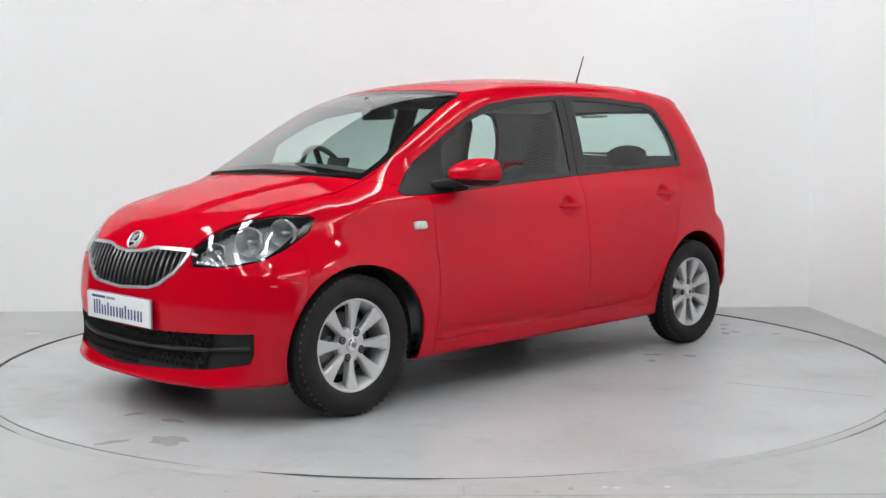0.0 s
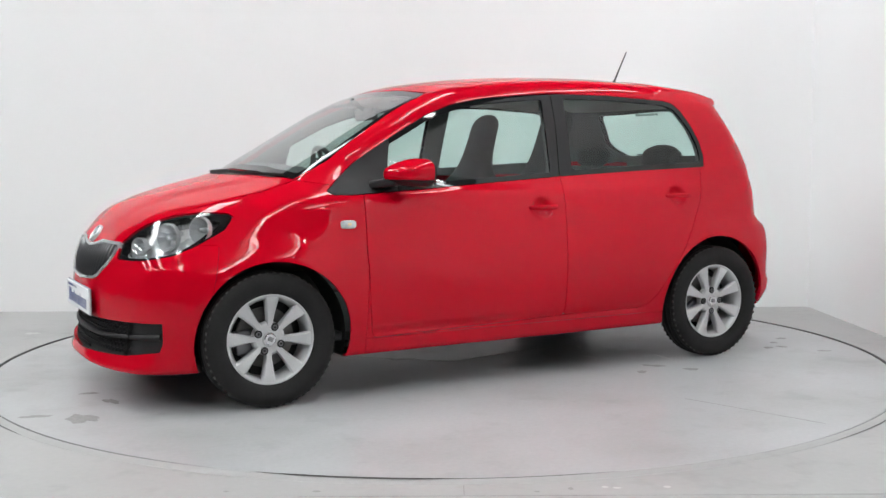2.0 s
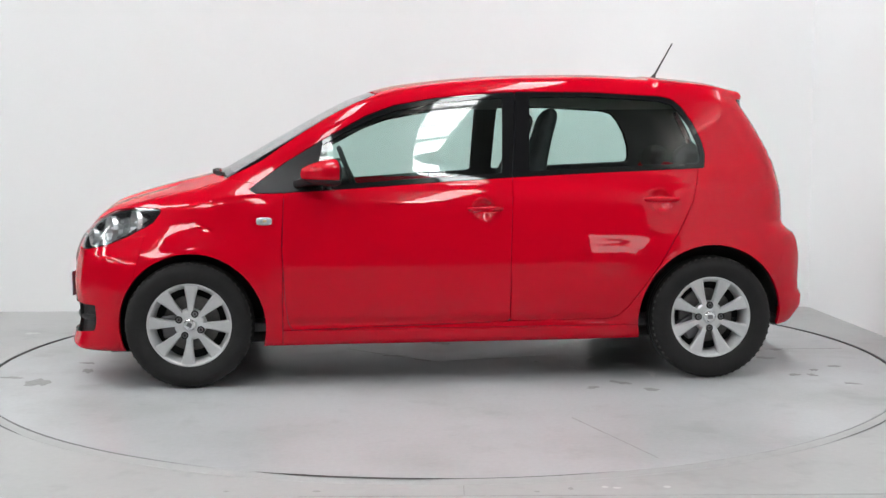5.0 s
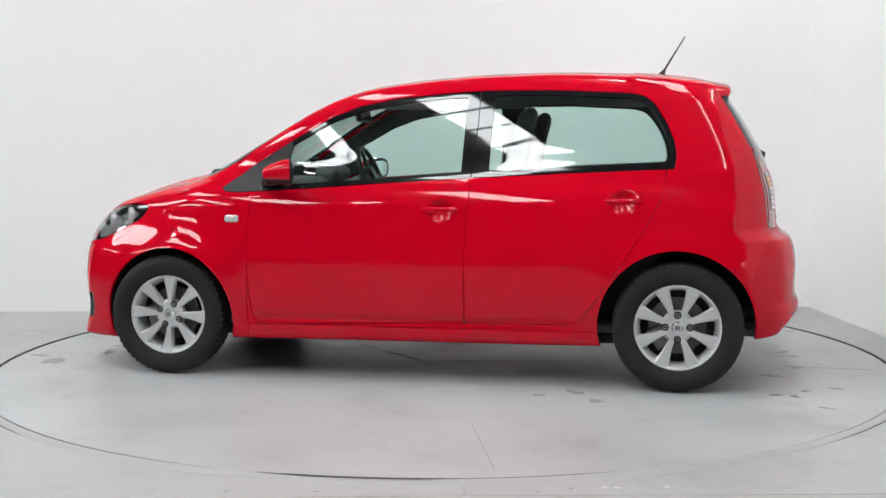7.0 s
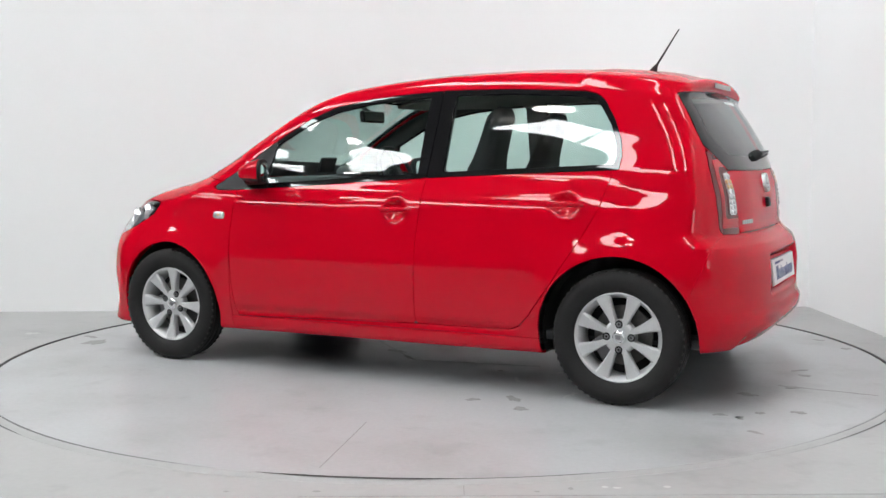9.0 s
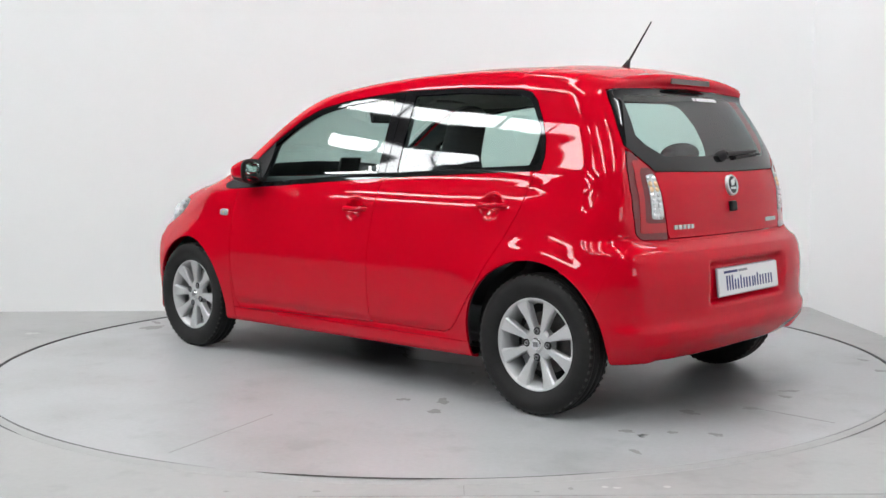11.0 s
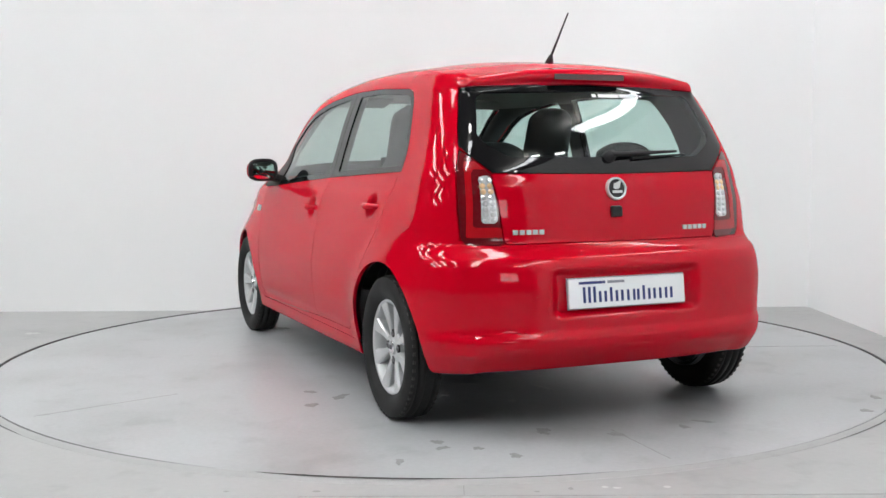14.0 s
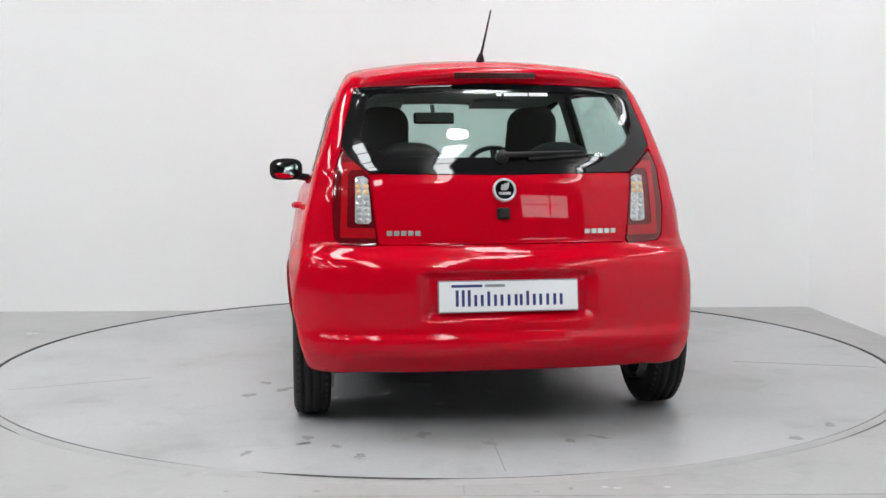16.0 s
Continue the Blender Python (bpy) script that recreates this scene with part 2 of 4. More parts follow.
def build_turntable():
    root = new("turntable")
    root.empty_display_size = 0.3
    R = 2.252
    bm = bmesh.new()
    add_lathe(bm, [(0.0001, 0.0), (R - 0.004, 0.0), (R, -0.004), (R, -0.12), (0.0001, -0.12)], 160, pose(0, 0, 0, 90))
    part("deck", bm, DECK, root, "grey painted round deck")
    rng = random.Random(5)

    def blot(x, y, w, h, mat, name, turn_by=0.0, rough=0.35):
        bm = bmesh.new()
        n = 22
        ph = [rng.uniform(0, 6.28) for _ in range(4)]
        ca, sa = math.cos(turn_by), math.sin(turn_by)
        top = []
        for i in range(n):
            a = 2 * math.pi * i / n
            r = 1 + rough * (0.5 * math.sin(2 * a + ph[0]) + 0.4 * math.sin(3 * a + ph[1]) + 0.4 * math.sin(5 * a + ph[2]) + 0.3 * math.sin(8 * a + ph[3]))
            u, v = w * r * math.cos(a), h * r * math.sin(a)
            top.append((x + u * ca - v * sa, y + u * sa + v * ca))
        vt = [bm.verts.new((a, b, 0.0008)) for a, b in top]
        vb = [bm.verts.new((x + (a - x) * 1.06, y + (b - y) * 1.06, -0.001)) for a, b in top]
        bm.faces.new(vt)
        for i in range(n):
            bm.faces.new((vb[i], vb[(i + 1) % n], vt[(i + 1) % n], vt[i]))
        part(name, bm, mat, root)
    for x, y, w, h in ((1.95, 0.53, 0.085, 0.05), (2.11, 0.40, 0.06, 0.02), (1.83, 0.06, 0.035, 0.02), (1.78, 0.27, 0.05, 0.025), (-0.76, 0.82, 0.05, 0.025),
                       (-0.61, 0.91, 0.03, 0.02), (-1.63, 0.73, 0.03, 0.02), (-1.71, 0.75, 0.025, 0.015), (-1.81, 0.95, 0.03, 0.015), (-1.67, 0.31, 0.03, 0.02),
                       (-1.77, 0.63, 0.018, 0.02), (-1.71, 0.74, 0.025, 0.012), (-1.64, 0.29, 0.03, 0.025), (-1.91, 0.55, 0.02, 0.03), (-1.81, 0.07, 0.04, 0.02),
                       (-1.82, -0.23, 0.02, 0.025), (-1.78, -0.35, 0.015, 0.04), (-1.74, -1.29, 0.02, 0.03), (-1.91, -1.07, 0.02, 0.03), (-0.86, 0.98, 0.03, 0.03),
                       (0.26, 0.03, 0.06, 0.02), (0.12, 0.16, 0.05, 0.015), (-0.46, 0.28, 0.012, 0.012), (-0.02, -0.32, 0.06, 0.03), (1.2, 0.55, 0.05, 0.03)):
        blot(x, y, w, h, STAIN, "oil_stain", rng.uniform(0, 3))
    for x, y, w, h in ((-0.89, 0.38, 0.05, 0.018), (-0.96, 0.64, 0.045, 0.015), (-0.54, -0.59, 0.09, 0.018), (-0.95, -0.08, 0.05, 0.015), (-1.14, 0.17, 0.03, 0.012), (-0.75, 0.2, 0.06, 0.01), (-0.62, 0.45, 0.04, 0.012)):
        blot(x, y, w, h, SCUFF, "paint_scuff", rng.uniform(0, 3), 0.6)
    for a, b, w in (((-0.40, 1.46), (-0.58, 2.07), 0.002), ((-1.74, 0.05), (-2.17, 0.08), 0.0025), ((-0.45, -1.44), (-0.70, -2.07), 0.003), ((0.5, -0.2), (0.05, 0.22), 0.003), ((0.05, 0.22), (-0.6, 0.1), 0.002)):
        d = Vector((b[0] - a[0], b[1] - a[1], 0))
        part("deck_crack", box((0, -w, -0.001), (d.length, w, 0.0007), 0, pose(a[0], a[1], 0, 0, 0, math.degrees(math.atan2(d.y, d.x)))), STAIN, root)
    tagged(root, "grey painted round car turntable with tyre marks", "turntable")
    tagged(mesh_object("turntable_gap", lathe([(2.2, -0.13), (2.2, -0.04), (2.33, -0.04), (2.33, -0.13)], 160, pose(0, 0, 0, 90)), GAP), "dark gap round the turntable", "gap", kind="structure")
    collar = mesh_object("turntable_rim", lathe([(2.2625, -0.1), (2.2625, 0.003), (2.2655, 0.006), (2.285, 0.004), (2.3065, 0.0), (2.3065, -0.1)], 160, pose(0, 0, 0, 90)), FLOOR)
    # Thin ring coloured dark for the shade on the rim's inner face.
    tagged(mesh_object("rim_face_shade", lathe([(2.2605, -0.1), (2.2605, 0.0045), (2.262, 0.0045), (2.262, -0.1)], 160, pose(0, 0, 0, 90)), RIM_SHADE), "grey ring painting the shaded inner face of the turntable rim", "seal", kind="structure")
    tagged(mesh_object("rim_joint", lathe([(2.3068, -0.1), (2.3068, -0.004), (2.3082, -0.004), (2.3082, -0.1)], 160, pose(0, 0, 0, 90)), GAP), "dark joint outside the turntable rim", "joint", kind="structure")
    tagged(collar, "narrow grey fixed rim round the turntable", "rim", kind="structure")
    for lo, hi in (((0.0645, -2.4195, -0.001), (0.0675, -2.315, 0.0007)), ((-0.45, -2.4225, -0.001), (2.3, -2.4195, 0.0007))):
        tagged(mesh_object("floor_joint", box(lo, hi), STAIN), "thin dark joint in the concrete floor", "joint", kind="structure")
    # Added dark strips stand in for the shaded gap and joint lines.
    for r0, r1, lo, hi, z in ((2.257, 2.265, 216, 250, 0.0072), (2.254, 2.272, 254, 272, 0.0072), (2.259, 2.267, 270, 285, 0.0070),
                              (2.303, 2.313, 212, 226, 0.0020), (2.302, 2.310, 308, 330, 0.0020)):
        arc_strip("edge_gap_line", r0, r1, lo, hi, z, GAP_LINE if lo == 254 else RIM_SHADE, "dark strip standing in for the shaded gap at the turntable edge")
    rng2 = random.Random(9)
    for x, y in ((0.516, -2.335), (0.553, -2.345), (0.295, -2.378), (0.405, -2.351), (-0.399, -2.367), (-0.685, -2.363), (0.714, -2.336), (-0.9, -2.6), (0.2, -2.5)):
        bm = bmesh.new()
        add_lathe(bm, [(0.0001, 0.0008), (rng2.uniform(0.005, 0.012), 0.0007), (0.013, -0.001)], 9, pose(x, y, 0, 90) @ Matrix.Diagonal((rng2.uniform(0.6, 1.8), 1, 1, 1)))
        tagged(mesh_object("floor_speck", bm, STAIN if x < 0.5 else SCUFF), "small mark on the grey concrete floor", "mark", "specks on the floor", kind="structure")
    bm = bmesh.new()
    for i in range(7):
        add_lathe(bm, [(0.0001, 0.001), (0.018, 0.0008), (0.02, -0.002)], 8, pose(-2.66 + 0.012 * i, 1.17 + 0.02 * math.sin(i * 2.1), floor_z(1.17) + 0.001, 90) @ Matrix.Diagonal((rng2.uniform(0.5, 1.0), 1, rng2.uniform(0.4, 1.2), 1)))
    tagged(mesh_object("floor_scuff", bm, SCUFF), "pale scuffed patch on the grey floor", "mark", kind="structure")
    return root


build_room()
for y in (-6.7, -0.75):
    for x in (-12.2, -8.85, -5.5, -2.15, 1.15, 4.5, 7.85):
        rooflight(x, y, 3.9, 0.6, 4, 90)
for x in (-7.4, -4.0, 0.95, 4.6):
    for y in (-7.3, -3.9):
        ceiling_lamp(x, y)
hall_window(6.3, -14.9, 2.9, 2.4, 1.7)
turntable = build_turntable()


# ---------------------------------------------------------------- car body surface
def curve(xs, ys):
    """Smooth monotone cubic through knots."""
    xs, ys = np.array(xs, float), np.array(ys, float)
    h, d = np.diff(xs), np.diff(ys) / np.diff(xs)
    m = np.zeros_like(ys)
    w1, w2 = 2 * h[1:] + h[:-1], h[1:] + 2 * h[:-1]
    ok = d[:-1] * d[1:] > 0
    m[1:-1][ok] = ((w1 + w2)[ok]) / (w1[ok] / d[:-1][ok] + w2[ok] / d[1:][ok])
    m[0], m[-1] = d[0], d[-1]

    def f(x):
        x = np.clip(x, xs[0], xs[-1])
        i = np.clip(np.searchsorted(xs, x) - 1, 0, len(h) - 1)
        t = (x - xs[i]) / h[i]
        return ((1 + 2 * t) * (1 - t) ** 2 * ys[i] + t * (1 - t) ** 2 * h[i] * m[i]
                + t * t * (3 - 2 * t) * ys[i + 1] + t * t * (t - 1) * h[i] * m[i + 1])
    return f


side_y = curve([0.10, 0.16, 0.20, 0.25, 0.285, 0.37, 0.45, 0.55, 0.66, 0.76, 0.84, 0.885, 0.925, 0.96, 1.0, 1.09, 1.18, 1.27, 1.36, 1.55],
               [0.73, 0.745, 0.757, 0.766, 0.772, 0.785, 0.793, 0.796, 0.784, 0.766, 0.750, 0.738, 0.719, 0.7030, 0.690, 0.6640, 0.6365, 0.606, 0.572, 0.49])
rear_side_y = curve([0.10, 0.55, 0.66, 0.76, 0.84, 0.885, 0.925, 0.96, 1.0, 1.09, 1.18, 1.27, 1.36, 1.55],
                    [0.73, 0.796, 0.784, 0.765, 0.743, 0.7295, 0.7165, 0.7045, 0.691, 0.6630, 0.6365, 0.606, 0.572, 0.49])
front_x = curve([0.05, 0.15, 0.2, 0.3, 0.45, 0.55, 0.62, 0.68, 0.72, 0.80, 0.9, 1.2],
                [1.868, 1.864, 1.846, 1.828, 1.838, 1.828, 1.812, 1.790, 1.765, 1.72, 1.65, 1.4])
rear_x = curve([0.05, 0.145, 0.18, 0.25, 0.33, 0.368, 0.408, 0.45, 0.54, 0.62, 0.67, 0.70, 0.73, 0.80, 0.92, 0.985, 1.05, 1.15, 1.26, 1.34, 1.40, 1.55],
               [-1.68, -1.70, -1.708, -1.722, -1.770, -1.773, -1.757, -1.755, -1.757, -1.748, -1.728, -1.690, -1.668, -1.662, -1.647, -1.633, -1.608, -1.555, -1.485, -1.425, -1.36, -1.1])
bonnet_z = curve([-2.5, 0.8, 1.1, 1.194, 1.42, 1.617, 1.727, 1.80, 1.9], [1.0, 0.999, 0.998, 0.981, 0.926, 0.859, 0.788, 0.70, 0.5])
roof_z = curve([-1.9, -1.416, -1.219, -0.934, -0.647, -0.355, -0.06, 0.239, 0.421, 0.7, 1.2],
               [1.33, 1.405, 1.433, 1.458, 1.468, 1.464, 1.448, 1.414, 1.382, 1.31, 1.08])
screen_x = curve([0.6, 0.96, 1.1, 1.25, 1.385, 1.5], [1.77, 1.175, 0.93, 0.665, 0.41, 0.14])
nose_in = curve([0.2, 0.55, 0.8, 1.0], [0.06, 0.08, 0.175, 0.20])
bottom_z = curve([-1.9, -1.5, -0.9, 0.9, 1.5, 1.9], [0.25, 0.235, 0.193, 0.185, 0.162, 0.16])
HANDLES = ((-0.144, 0.807), (-0.972, 0.845))
HUB = ((1.21, 0.287), (-1.21, 0.287))
ARCH = ((1.195, 0.285, 0.333), (-1.203, 0.288, 0.345))


def smax(a, b, k):
    h = np.maximum(k - np.abs(a - b), 0) / k
    return np.maximum(a, b) + h * h * k / 4


def smin(a, b, k):
    return -smax(-a, -b, k)


def ease(a, b, v):
    t = np.clip((v - a) / (b - a), 0, 1)
    return t * t * (3 - 2 * t)


def half_width(x, z):
    k = ease(-1.05, -1.32, x) * ease(0.66, 0.76, z)
    y = side_y(z) * (1 - k) + rear_side_y(z) * k
    f = np.maximum(x - 0.75, 0) / 0.8
    y = y - np.where(z > 1.0, 0.20, nose_in(z)) * f ** 2 * (1 - ease(0.85, 1.05, z)) - 0.10 * (np.maximum(x - 0.15, 0) / 0.85) ** 2 * ease(0.85, 1.05, z)
    r = np.maximum(-0.9 - x, 0) / 0.6
    y = y - (0.004 + 0.020 * ease(0.92, 0.70, z)) * r ** 2
    for cx, cz, rad in ARCH:
        d = np.hypot(x - cx, z - cz) - rad
        y = y + 0.013 * np.exp(-(np.maximum(d, 0) / 0.075) ** 2) * ease(1.0, 0.7, z) * ease(0.14, 0.48, z)
    y = y - 0.010 * np.exp(-((z - 0.288) / 0.022) ** 2) * ease(0.83, 0.70, np.abs(x))
    for hx, hz in HANDLES:
        y = y - 0.026 * np.exp(-(((x - hx - 0.004) / 0.044) ** 2 + ((z - hz) / 0.040) ** 2) ** 2)
    y = y + 0.017 * ease(-0.6, -1.5, x) * ease(0.84, 1.0, z)
    y = y + 0.005 * np.exp(-((x + 1.25) / 0.35) ** 2 - ((z - 0.62) / 0.14) ** 2)
    return y


def body(p):
    """Signed field of the whole car body, below zero inside."""
    x, y, z = p[..., 0], np.abs(p[..., 1]), p[..., 2]
    y = np.sqrt(y * y + 1e-5)
    side = (y - half_width(x, z)) * 0.96
    front = x - (front_x(z) - 0.47 * y ** 2.6)
    rear = (rear_x(z) + 0.34 * y ** 3.2) - x
    plate = ease(0.34, 0.29, y) * ease(0.44, 0.475, z) * ease(0.635, 0.60, z) * ease(0.0, -0.3, x)
    rear = rear + 0.030 * plate + 0.30 * np.maximum(0.340 - z, 0) * ease(0.62, 0.54, y) * ease(0.0, -0.3, x)
    low = smax(side, front * 0.9, 0.11)
    low = smax(low, rear, 0.12)
    ridge = 0.010 * ease(0.05, -0.05, y - 0.17 - 0.34 * np.maximum(1.78 - x, 0)) * ease(1.80, 1.6, x)
    bonnet = (z - (bonnet_z(x) - 0.026 + ridge - 0.066 * (y / 0.65) ** 2.5)) * 0.93
    lower = smax(low, bonnet, 0.075)
    screen = (x - (screen_x(z) - 0.006 - 0.125 * (y / 0.58) ** 2)) * 0.50
    roof = z - (roof_z(x) - 0.004 - 0.050 * (y / 0.55) ** 2.2)
    upper = smax(smax(side, rear * 0.9, 0.11), smax(screen, roof, 0.06), 0.062)
    f = smin(lower, upper, 0.035)
    f = smax(f, bottom_z(x) - z, 0.03)
    # roof spoiler over the rear window
    sp = smax(np.abs(z - (roof_z(x) - 0.030 - 0.05 * (y / 0.55) ** 2.2)) - 0.022, y - 0.555 + 0.25 * np.maximum(-1.3 - x, 0), 0.03)
    sp = smax(sp, smax(-1.462 + 0.10 * y ** 2 - x, x + 1.0, 0.02), 0.03)
    return smin(f, sp, 0.035)


def gradient(f, p, e=0.004):
    g = np.empty_like(p)
    for i in range(3):
        d = np.zeros(3)
        d[i] = e
        g[:, i] = (f(p + d) - f(p - d)) / (2 * e)
    return g


def surface(f, lo, hi, h):
    """Mesh of the zero level of f: points, quads and normals."""
    axes = [np.arange(a, b + h, h) for a, b in zip(lo, hi)]
    grid = np.stack(np.meshgrid(*axes, indexing="ij"), -1)
    v = f(grid)
    neg = v < 0
    nx, ny, nz = neg.shape
    cells = np.zeros((nx - 1, ny - 1, nz - 1), int)
    for i in (0, 1):
        for j in (0, 1):
            for k in (0, 1):
                cells += neg[i:nx - 1 + i, j:ny - 1 + j, k:nz - 1 + k]
    active = (cells > 0) & (cells < 8)
    index = -np.ones(active.shape, int)
    index[active] = np.arange(active.sum())
    ijk = np.argwhere(active)
    pts = np.stack([axes[a][ijk[:, a]] + h / 2 for a in range(3)], -1)
    for _ in range(5):
        g = gradient(f, pts)
        step = f(pts) / np.maximum((g * g).sum(1), 0.05)
        step = np.clip(step, -h, h)
        pts = pts - step[:, None] * g
    quads = []
    for a in range(3):
        b, c = (a + 1) % 3, (a + 2) % 3
        sl = [slice(None)] * 3
        s0, s1 = sl.copy(), sl.copy()
        s0[a], s1[a] = slice(0, -1), slice(1, None)
        change = neg[tuple(s0)] != neg[tuple(s1)]
        e = np.argwhere(change)
        e = e[(e[:, b] > 0) & (e[:, c] > 0) & (e[:, b] < neg.shape[b] - 1) & (e[:, c] < neg.shape[c] - 1)]
        flip = neg[tuple(s0)][tuple(e.T)]
        q = []
        for db, dc in ((-1, -1), (0, -1), (0, 0), (-1, 0)):
            t = e.copy()
            t[:, b] += db
            t[:, c] += dc
            q.append(index[tuple(t.T)])
        q = np.stack(q, 1)
        q[~flip] = q[~flip][:, ::-1]
        quads.append(q)
    quads = np.concatenate(quads)
    # relax once along the surface for even cells
    for _ in range(3):
        acc, cnt = np.zeros_like(pts), np.zeros(len(pts))
        for k in range(4):
            np.add.at(acc, quads[:, k], pts[quads[:, (k + 1) % 4]])
            np.add.at(cnt, quads[:, k], 1)
            np.add.at(acc, quads[:, k], pts[quads[:, (k + 3) % 4]])
            np.add.at(cnt, quads[:, k], 1)
        pts = pts + 0.6 * (acc / np.maximum(cnt, 1)[:, None] - pts)
        for _ in range(2):
            g = gradient(f, pts)
            step = np.clip(f(pts) / np.maximum((g * g).sum(1), 0.05), -h, h)
            pts = pts - step[:, None] * g
    g = gradient(f, pts)
    return pts, quads, g / np.linalg.norm(g, axis=1)[:, None]


class Skin:
    """A surface that is cut into panels along signed outlines."""

    def __init__(self, pts, quads, normals):
        self.p, self.n = [tuple(v) for v in pts], [tuple(v) for v in normals]
        self.faces = [tuple(q) for q in quads.tolist()]
        self.arr, self.cut = np.array(self.p), {}

    def split(self, faces, fn, level):
        """Faces where fn < level, and those where it is not."""
        pts = np.array(self.p)
        d = fn(pts[:, 0], pts[:, 1], pts[:, 2]) - level
        made = {}

        def crossing(a, b):
            key = (min(a, b), max(a, b))
            if key not in made:
                t = d[key[0]] / (d[key[0]] - d[key[1]])
                for store in (self.p, self.n):
                    u, w = store[key[0]], store[key[1]]
                    store.append(tuple(u[i] + t * (w[i] - u[i]) for i in range(3)))
                made[key] = len(self.p) - 1
            return made[key]
        inside = d < 0
        flags = inside.tolist()
        yes, no = [], []
        for f in faces:
            s = sum(flags[i] for i in f)
            if s == len(f):
                yes.append(f)
            elif s == 0:
                no.append(f)
            else:
                a, b = [], []
                for i, j in zip(f, f[1:] + f[:1]):
                    (a if flags[i] else b).append(i)
                    if flags[i] != flags[j]:
                        c = crossing(i, j)
                        a.append(c)
                        b.append(c)
                if len(a) > 2:
                    yes.append(tuple(a))
                if len(b) > 2:
                    no.append(tuple(b))
        return yes, no

    def take(self, fn, gap=0.002):
        """Cut a panel out of what is left, with a gap all round."""
        near, rest = self.split(self.faces, fn, gap)
        panel, _ = self.split(near, fn, -gap)
        self.faces = rest
        return panel

    def build(self, name, faces, mat, parent, label="", flange=0.014, lift=0.0):
        used = sorted({i for f in faces for i in f})
        remap = {v: k for k, v in enumerate(used)}
        n = [self.n[i] for i in used]
        v = [tuple(self.p[i][k] + lift * self.n[i][k] for k in range(3)) for i in used]
        fs = [tuple(remap[i] for i in f) for f in faces]
        smooth = len(fs)
        if flange:
            count, order = {}, {}
            for f in fs:
                for i, j in zip(f, f[1:] + f[:1]):
                    key = (min(i, j), max(i, j))
                    count[key] = count.get(key, 0) + 1
                    order[key] = (i, j)
            top, low = {}, {}

            def dup(i):
                if i not in top:
                    top[i] = len(v)
                    v.append(v[i])
                    n.append((0, 0, 0))
                    low[i] = len(v)
                    v.append(tuple(v[i][k] - flange * n[i][k] for k in range(3)))
                    n.append((0, 0, 0))
                return top[i], low[i]
            for key, c in count.items():
                if c == 1:
                    i, j = order[key]
                    (a, b), (c2, d2) = dup(i), dup(j)
                    fs.append((c2, a, b, d2))
        me = bpy.data.meshes.new(name)
        me.from_pydata(v, [], fs)
        me.materials.append(mat)
        me.polygons.foreach_set("use_smooth", [True] * len(fs))
        me.normals_split_custom_set_from_vertices(n)
        ob = new(name, me)
        if parent:
            ob.parent = parent
        if label:
            tagged(ob, label)
        return ob


def outline(points, round_by=0.0):
    """Signed distance to a closed outline, below zero inside."""
    pts = np.array(points, float)

    def sd(u, v):
        best = np.full(u.shape, 1e9)
        inside = np.zeros(u.shape, bool)
        for (ax, ay), (bx, by) in zip(pts, np.roll(pts, -1, 0)):
            ex, ey = bx - ax, by - ay
            t = np.clip(((u - ax) * ex + (v - ay) * ey) / (ex * ex + ey * ey), 0, 1)
            best = np.minimum(best, (u - ax - t * ex) ** 2 + (v - ay - t * ey) ** 2)
            if ay != by:
                c = (ay > v) != (by > v)
                inside ^= c & (u < (bx - ax) * (v - ay) / (by - ay) + ax)
        d = np.sqrt(best)
        return np.where(inside, -d, d) - round_by
    return sd


def on_side(sd, s):
    """Side-view outline in x, z on the flank s (1 left, -1 right)."""
    return lambda x, y, z: np.where(s * y > 0.2, sd(x, z), 1.0)


def on_rear(sd):
    return lambda x, y, z: np.where(x < -1.0, sd(y, z), 1.0)


def on_nose(sd):
    return lambda x, y, z: np.where(x > 0.9, sd(y, z), 1.0)


# ---------------------------------------------------------------- the car
def cast(origin, way, reach=2.0):
    """First point of the body on a ray, and the outward normal there."""
    o, w = np.array(origin, float), np.array(way, float)
    t = np.linspace(0, reach, 800)
    f = body(o + t[:, None] * w)
    k = max(1, int(np.argmax(f < 0)))
    u = t[k - 1] + (t[k] - t[k - 1]) * f[k - 1] / (f[k - 1] - f[k])
    p = o + u * w
    g = gradient(body, p[None])[0]
    return Vector(p), Vector(g).normalized()


def flank(x, z, s=1):
    return cast((x, s * 1.2, z), (0, -s, 0))


def nose(y, z):
    return cast((2.4, y, z), (-1, 0, 0))


def tail(y, z):
    return cast((-2.4, y, z), (1, 0, 0))


def upon(p, n, lift=0.0):
    """Pose on a surface: y points out of it, z up it."""
    n = n.normalized()
    x = n.cross(Vector((0, 0, 1))).normalized()
    z = x.cross(n)
    m = Matrix((x, n, z)).transposed().to_4x4()
    m.translation = p + n * lift
    return m


